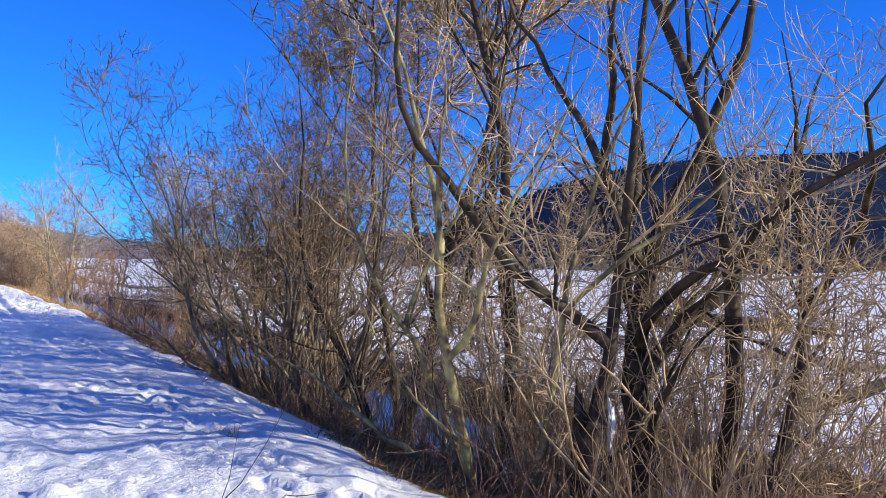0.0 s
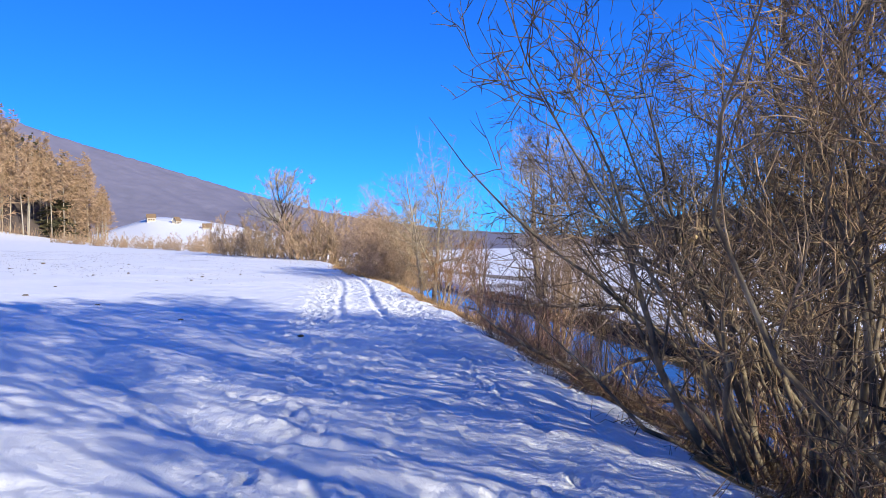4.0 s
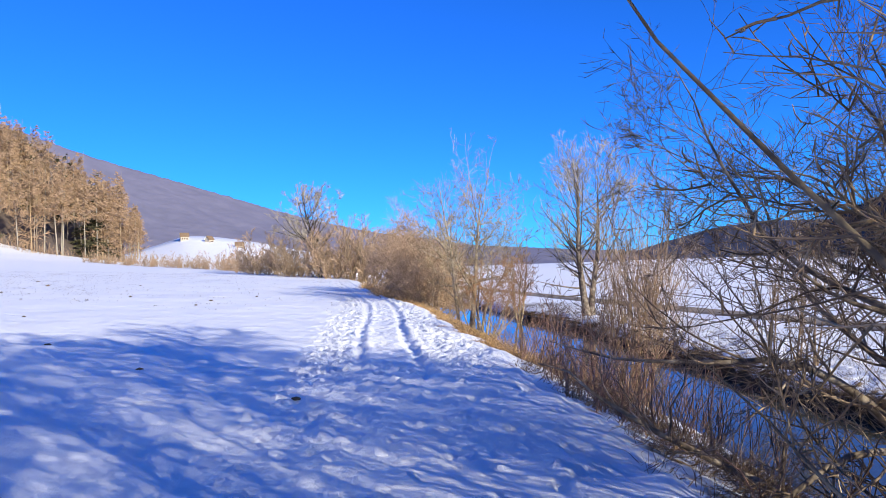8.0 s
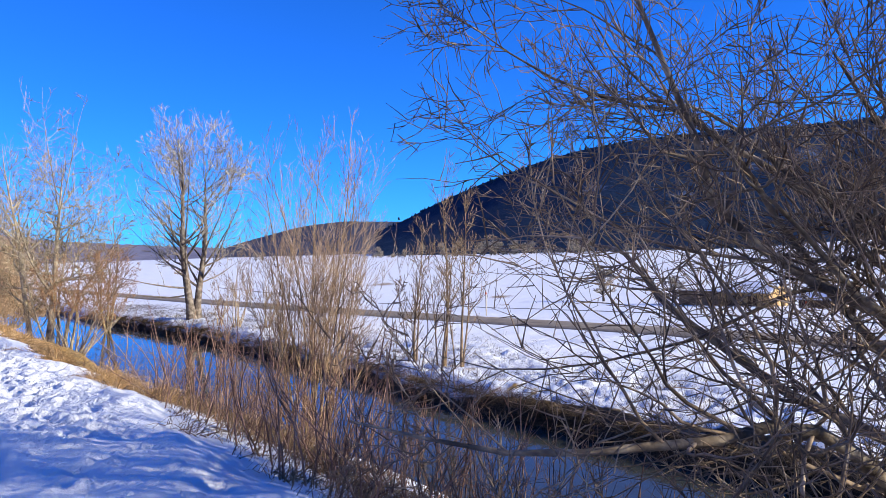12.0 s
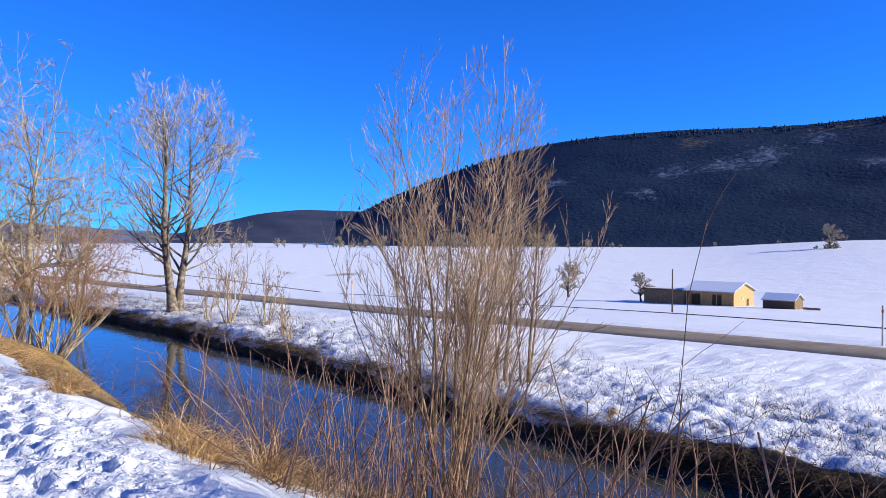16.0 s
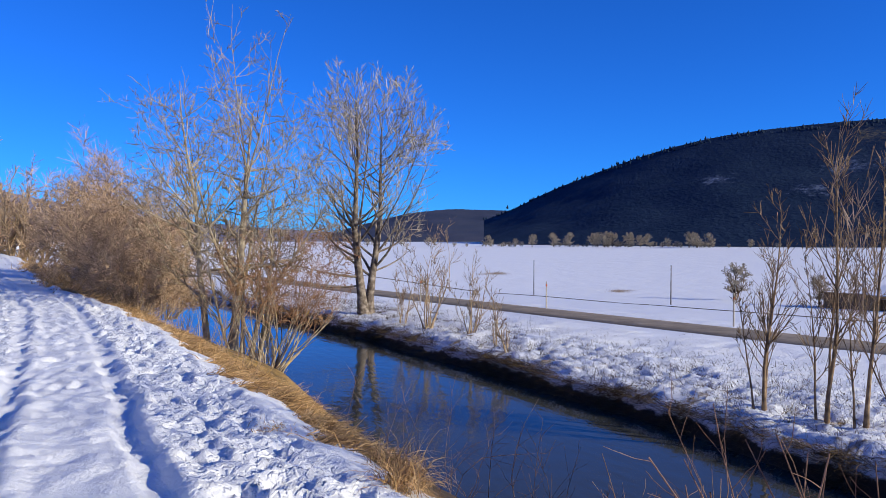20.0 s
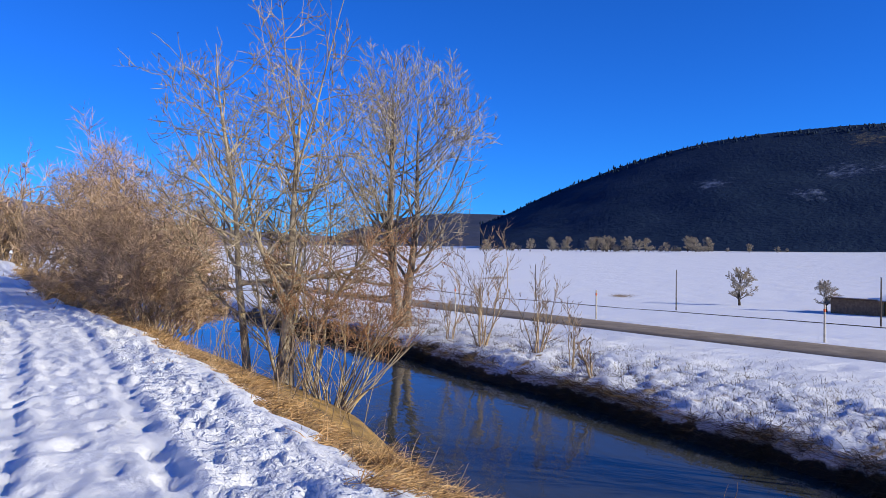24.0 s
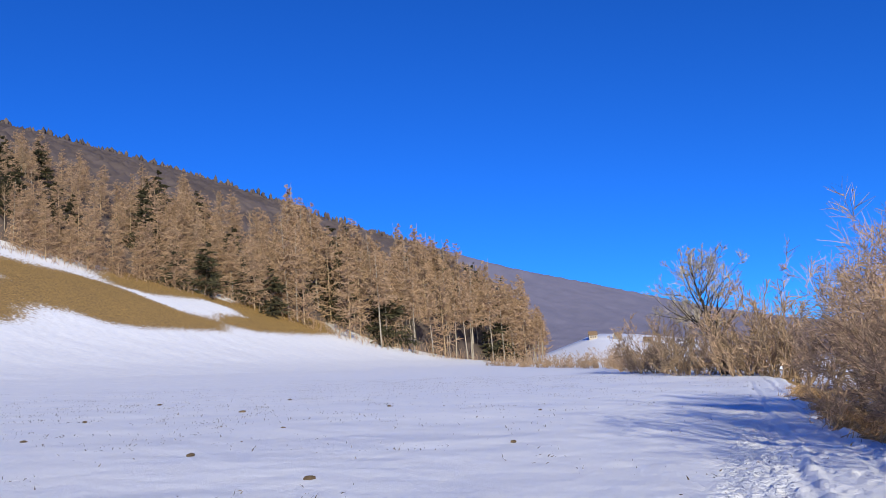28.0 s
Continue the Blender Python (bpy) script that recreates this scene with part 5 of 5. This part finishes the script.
for x in (6.6, 13.6):
    d = part("barn_door", box(x, -2.42, 1.9, 3.0, 0.14, 3.8, 0.03), PLANK_DARK, barn, "dark sliding barn door")
    part("door_rail", box(x, -2.33, 3.6, 3.0, 0.06, 0.12), METAL, d)
for x in (0.6, 5.6, 10.6, 15.6):
    part("post", box(x, -0.15, 2.3, 0.25, 0.25, 4.6), PLANK_YELLOW, barn)
part("eave_beam", box(8.2, -0.1, 4.7, 16.0, 0.3, 0.35), PLANK_YELLOW, barn, "pale yellow eave beam")
part("gable_door", box(-0.06, -9.6, 1.2, 0.12, 1.3, 2.4), PLANK_DARK, barn)
part("gable_window", box(-0.06, -6.0, 2.6, 0.1, 1.2, 0.9), METAL, barn)
for s, y0, y1 in ((1, 0.9, -7.0), (-1, -14.9, -7.0)):
    r = part("roof", prism([(y0, 4.58), (y0, 4.78), (y1, 7.42), (y1, 7.20)], -0.7, 16.6), METAL, barn)
    part("roof_snow", prism([(y0 - s * 0.1, 4.83), (y0 - s * 0.1, 5.00), (y1, 7.62), (y1, 7.44)], -0.6, 16.5), SNOW, r, "thin snow on the roof")
low = part("low_roof", prism([(0.7, 4.55), (0.7, 4.75), (-14.6, 5.05), (-14.6, 4.85)], 16.62, 31.6), PLANK_DARK, barn, "thin dark roof of the lower wing")
part("roof_snow", prism([(-1.6, 4.81), (-1.6, 4.92), (-14.5, 5.17), (-14.5, 5.07)], 16.8, 31.4), SNOW, low)
shed = thing("shed", 211.0, 126.0, on_ground(211, 126) - 0.4, "small timber shed with a snowy roof beside the barn", "shed", turn=96)
SG = [(0, 0), (-6, 0), (-6, 2.8), (-3, 4.3), (0, 2.8)]
part("gable_wall", prism(SG, 0, 0.2), PLANK_BROWN, shed)
part("far_gable", prism(SG, 8.8, 9.0), PLANK_BROWN, shed)
part("front_wall", box(4.5, -0.1, 1.4, 8.6, 0.2, 2.8), PLANK_DARK, shed)
part("back_wall", box(4.5, -5.9, 1.4, 8.6, 0.2, 2.8), PLANK_BROWN, shed)
for s, y0, y1 in ((1, 0.5, -3.0), (-1, -6.5, -3.0)):
    r = part("roof", prism([(y0, 2.6), (y0, 2.75), (y1, 4.5), (y1, 4.35)], -0.4, 9.4), METAL, shed)
    part("roof_snow", prism([(y0 - s * 0.1, 2.76), (y0 - s * 0.1, 2.92), (y1, 4.68), (y1, 4.51)], -0.35, 9.35), SNOW, r)
trough = thing("wood_stack", 208.5, 118.0, on_ground(208.5, 118), "low stack of timber beside the shed", "timber", turn=96)
for k in range(6):
    part("beam", box(2.0, -0.25 * (k % 3), 0.25 + 0.3 * (k // 3), 4.4, 0.22, 0.26), PLANK_BROWN, trough)



def house(bearing, r, up, width, turn):
    """A small farmhouse of the hamlet on the far slope."""
    x, y = math.sin(radians(bearing)) * r, 20 + math.cos(radians(bearing)) * r
    root = thing("house", x, y, 1.5 + r * math.tan(radians(up)) - 1.5, "small pale farmhouse with a snowy roof on the far slope", "house", "houses of the hamlet", turn)
    w, d = width / 2, width * 0.38
    part("wall", prism([(-d, 0), (d, 0), (d, 5.5), (0, 8.6), (-d, 5.5)], -w, w), POST_WHITE, root)
    for sgn in (1, -1):
        part("roof", prism([(sgn * (d + 0.7), 4.9), (sgn * (d + 0.7), 5.4), (0, 9.3), (0, 8.7)], -w - 0.6, w + 0.6), SNOW if sgn > 0 else PLANK_BROWN, root)
    for k in range(3):
        win = part("window", box((k - 1) * width * 0.28, -d - 0.05, 3.2, 1.2, 0.12, 1.5), PLANK_DARK, root)
        part("sill", box((k - 1) * width * 0.28, -d - 0.12, 2.4, 1.4, 0.2, 0.1), POST_WHITE, win)
    return root


for spec in ((-13.6, 810, 2.25, 8, 20), (-11.9, 800, 2.0, 7, 60), (-9.8, 780, 1.5, 8, 10), (-7.0, 760, 1.1, 8, 80)):
    house(*spec)


def pole(x, y, h):
    root = thing("utility_pole", x, y, on_ground(x, y) - 0.3, "tall dark wooden utility pole in the snowy field", "pole", "poles across the field")
    v, q = tubes([(np.array([[(0, 0, z) for z in np.linspace(0, h, 5)]], float), np.array([np.linspace(0.19, 0.12, 5)]))], 8)
    piece("shaft", v, q, POLE_WOOD, root)
    part("cap", box(0, 0, h + 0.04, 0.34, 0.34, 0.1, 0.03), METAL, root)
    return root


for x, y, h in ((140.5, 116.8, 9.5), (172.5, 201.5, 12.5), (172.5, 276.5, 14.0), (123, 40, 9.5)):
    pole(x, y, h)


def marker(x, y, h):
    root = thing("marker_post", x, y, on_ground(x, y) - 0.1, "pale slender roadside snow marker post", "post", "marker posts along the lane")
    part("stake", box(0, 0, h / 2, 0.06, 0.06, h, 0.012), POST_WHITE, root)
    part("band", box(0, 0, h * 0.86, 0.07, 0.07, 0.12, 0.012), RED_BAND, root, "orange band")


for x, y in ((18.6, 61.5), (23.6, 56.6), (25.6, 46.0), (28.6, 30.0)):
    marker(x, y, 1.5)

# the field track with its dark verge
ty = np.linspace(-60, 420, 120)
tx = np.interp(ty, (-60, 10, 64, 108, 171, 201, 276, 380, 420), (84, 105, 120, 132, 150, 163, 168, 148, 138))
tx = np.convolve(np.pad(tx, 4, mode="edge"), np.ones(9) / 9, "valid")
tv = np.stack([np.stack([tx + o, ty, height(tx + o, ty) + l], 1) for o, l in ((-0.6, 0.0), (-0.5, 0.13), (0.5, 0.13), (0.6, 0.0))], 0).reshape(-1, 3)
tagged(piece("field_track", tv, grid_faces(4, len(ty)), DARK_GRASS), "dark grassy verge of a field track", "track", kind="structure")

# ---- single trees and a row of trees in the field ----
field_tree = woody("field_tree", (0, 0, -300), 401, "round bare tree standing in the snowy field", "tree",
                   [(0, 0, -0.4, 0.02, 0, 1, 8.0, 0.3)], BARK_DARK, TWIG_ASH,
                   ((14, 0.2, 0.98, 46, 0.36, 0.7, 3, 0.1, 0.07), (11, 0.2, 1, 44, 0.5, 0.9, 2, 0.1, 0.08)), "trees in the field", env=(0, 0, 5.0, 4.2, 4.2, 4.1), boughs=(16, 0.18, 0.95, 56, 0.5, 0.05), fine=True, split=0, n0=5, stem_sides=5, floor=0.045)
field_bush = woody("field_bush", (0, 0, -300), 402, "low bare bush at the far edge of the field", "bush", [(0, 0, -0.4, 0.02, 0, 1, 7.0, 0.25), (0.6, 0.3, -0.4, 0.4, 0.2, 1, 6.0, 0.2)], BARK_DARK, TWIG_ASH,
                   ((9, 0.2, 0.98, 46, 0.36, 0.7, 3, 0.1, 0.07), (6, 0.2, 1, 44, 0.5, 0.9, 2, 0.1, 0.08)), "trees in the field", env=(0, 0, 4.4, 4.6, 4.6, 4.1), boughs=(7, 0.1, 0.95, 56, 0.5, 0.05), fine=True, split=0, n0=4, stem_sides=4, floor=0.07)
for x, y, s, turn in ((219, 218, 1.55, 0), (214.5, 181, 1.15, 70)):
    copy_thing(field_tree, pose(x, y, on_ground(x, y), 0, 0, turn) @ Matrix.Scale(s, 4))
copy_thing(field_tree, pose(517, 258, on_ground(517, 258), 0, 0, 30) @ Matrix.Scale(1.9, 4))
for k in range(9):
    x, y = 517 + W.normal(0, 8), 258 + W.normal(0, 4)
    copy_thing(field_tree, pose(x, y, on_ground(x, y) - 2.0, 0, 0, W.uniform(0, 360)) @ Matrix.Scale(W.uniform(0.5, 0.7), 4))
for b, s in [(W.uniform(33.5, 47), W.uniform(0.8, 1.6)) for k in range(15)] + [(36.9, 1.5), (39.0, 1.5), (39.7, 1.6), (41.2, 1.5), (34.2, 1.3), (31.0, 1.2)] + [(W.uniform(21, 34), W.uniform(0.5, 1.0)) for k in range(14)] + [(W.uniform(48, 70), W.uniform(0.4, 0.9)) for k in range(8)] + [(W.normal(c_, 0.9), W.uniform(0.3, 0.75)) for c_ in (32, 36.8, 39.4, 41, 44, 46.5) for k in range(9)]:
    r = 655 + W.uniform(-6, 10)
    x, y = math.sin(radians(b)) * r, 25 + math.cos(radians(b)) * r
    copy_thing(field_tree if s > 0.8 else field_bush, pose(x, y, on_ground(x, y) - 0.5, 0, 0, W.uniform(0, 360)) @ Matrix.Scale(s, 4))
for c in list(field_tree.children) + [field_tree] + list(field_bush.children) + [field_bush]:
    bpy.data.objects.remove(c)

# ---- small things on the snow ----


def clod(x, y, s, seed):
    bm = bmesh.new()
    bmesh.ops.create_icosphere(bm, subdivisions=2, radius=1.0)
    for v in bm.verts:
        v.co = Vector((v.co.x * s, v.co.y * s * 0.8, v.co.z * s * 0.45)) * (1 + 0.35 * noise.noise(v.co * 1.7 + Vector((seed, 0, 0))))
    me = bpy.data.meshes.new("soil_clod")
    bm.to_mesh(me)
    bm.free()
    me.materials.append(DARK_GRASS)
    ob = new("soil_clod", me)
    ob.matrix_world = pose(x, y, on_ground(x, y) + 0.1 * s, 0, 0, seed * 40)
    tagged(ob, "dark clod of soil lying on the snow", "soil", "clods on the meadow")


for k, (x, y, s) in enumerate(((-3.5, 21.2, 0.10), (-6.0, 24.1, 0.12), (-6.5, 38.2, 0.12), (-0.95, 18.9, 0.09), (-8.5, 26.4, 0.13), (-6.6, 41.3, 0.17), (-10.3, 43.0, 0.14), (-5.6, 46.8, 0.12), (-12, 48, 0.12),
                               (-18.1, 53.9, 0.2), (-14, 57, 0.15), (-20, 49, 0.16), (-9.2, 30.5, 0.1), (-22, 62, 0.18), (-16, 44, 0.13), (-8, 56, 0.12), (-26, 58, 0.2), (-13, 39, 0.1))):
    clod(x, y, s * 0.6, k + 1)


def tuft(x, y, h, count, seed):
    rng = np.random.default_rng(seed)
    way = rng.normal(0, 0.75, (count, 3)) + np.array((0.1, 0, 0.9))
    p = np.stack([rng.normal(0, 0.09, count), rng.normal(0, 0.09, count), np.full(count, -0.03)], 1)
    v, q = blades(p, way, rng.uniform(0.4, 1.0, count) * h, rng.uniform(0.004, 0.009, count), rng, 0.75, 6)
    ob = piece("grass_tuft", v, q, STRAW)
    ob.matrix_world = pose(x, y, on_ground(x, y))
    tagged(ob, "golden tuft of dry grass on the bank edge", "grass", "tufts on the bank", "stuff")


for k, (x, y, h) in enumerate(((2.3, 24.9, 0.62), (2.5, 25.3, 0.6), (2.4, 24.5, 0.5), (2.7, 24.9, 0.6), (2.2, 27.9, 0.5), (2.4, 28.6, 0.45), (2.9, 24.3, 0.7), (2.35, 31.5, 0.4), (2.2, 34.6, 0.45), (1.76, 29.6, 0.12), (1.4, 37.9, 0.15), (1.5, 38.6, 0.12), (1.45, 6.4, 0.2), (2.3, 33.0, 0.5))):
    tuft(x, y, h, 420 if h > 0.3 else 110, 500 + k)


def rotten_stump(x, y, s, h):
    """A hollow black stump with a broken rim and a streak of snow down one side."""
    root = thing("rotten_stump", x, y, on_ground(x, y) - 0.1, "black rotten willow stump with a streak of snow on it", "stump")
    bm = bmesh.new()
    rows = []
    for k, (r, z) in enumerate(((1.25, 0), (1.0, 0.2), (0.9, 0.55), (0.8, 0.85), (0.7, 1.0), (0.5, 0.95), (0.45, 0.6))):
        rows.append([bm.verts.new(Vector((math.cos(a) * r * s, math.sin(a) * r * s, z * h)) * (1 + 0.25 * noise.noise(Vector((math.cos(a) * 2, math.sin(a) * 2, z * 3)))) + Vector((0, 0, 0.14 * h * z * math.sin(3 * a))))
                     for a in [i * math.pi / 9 for i in range(18)]])
    for a, b in zip(rows, rows[1:]):
        for i in range(18):
            bm.faces.new((a[i], a[(i + 1) % 18], b[(i + 1) % 18], b[i]))
    bm.faces.new(rows[-1])
    part("shell", bm, BARK_DARK, root)
    bm = bmesh.new()
    bmesh.ops.create_icosphere(bm, subdivisions=3, radius=1.0)
    for v in bm.verts:
        v.co = Vector((v.co.x * s * 0.32, v.co.y * s * 0.28, v.co.z * h * 0.15)) * (1 + 0.6 * noise.noise(v.co * 2.3)) + Vector((s * 0.55, -s * 0.62, h * 0.88))
    part("snow_streak", bm, SNOW, root, "streak of white snow")


rotten_stump(3.88, 4.3, 0.17, 1.25)


def dead_branch(pts, r0, seed, label, mat):
    rng = np.random.default_rng(seed)
    p = np.array([pts], float)
    k = np.linspace(0, p.shape[1] - 1, 14)
    q = np.stack([np.interp(k, np.arange(p.shape[1]), p[0, :, i]) for i in range(3)], 1)[None]
    q[:, 1:-1] += rng.normal(0, 0.025, (1, 12, 3))
    rad = np.linspace(r0, r0 * 0.35, 14)[None]
    root = thing("dead_branch", *pts[0], label, "branch")
    q = q - q[:, :1]
    piece("stem", *tubes([(q, rad)], 7), mat, root)
    s, w, l2, r2 = sprout(q, rad, np.array([2.0]), 9, rng, 0.2, 1.0, 45, 0.4, 0.5, 0.004)
    p2, r2 = grow(s, w, l2, r2, 5, rng, 0.18, 0.02)
    piece("twig", *tubes([(p2, r2)], 4), mat, root, kind="stuff")


dead_branch([(3.0, 5.6, -0.25), (2.85, 6.6, 0.0), (2.95, 7.9, 0.22), (2.75, 9.4, 0.30)], 0.032, 601, "fallen weathered branch lying against the bushes", BARK_MOSS)
dead_branch([(3.3, 12.3, 1.58), (3.65, 12.5, 1.70), (4.1, 12.8, 1.75)], 0.05, 602, "pale broken branch stub caught in the bush", BARK_GOLD)
dead_branch([(0.2, 3.6, 0.03), (0.7, 4.0, 0.03), (1.3, 4.25, 0.03)], 0.008, 603, "thin dark twig lying on the snow", BARK_DARK)
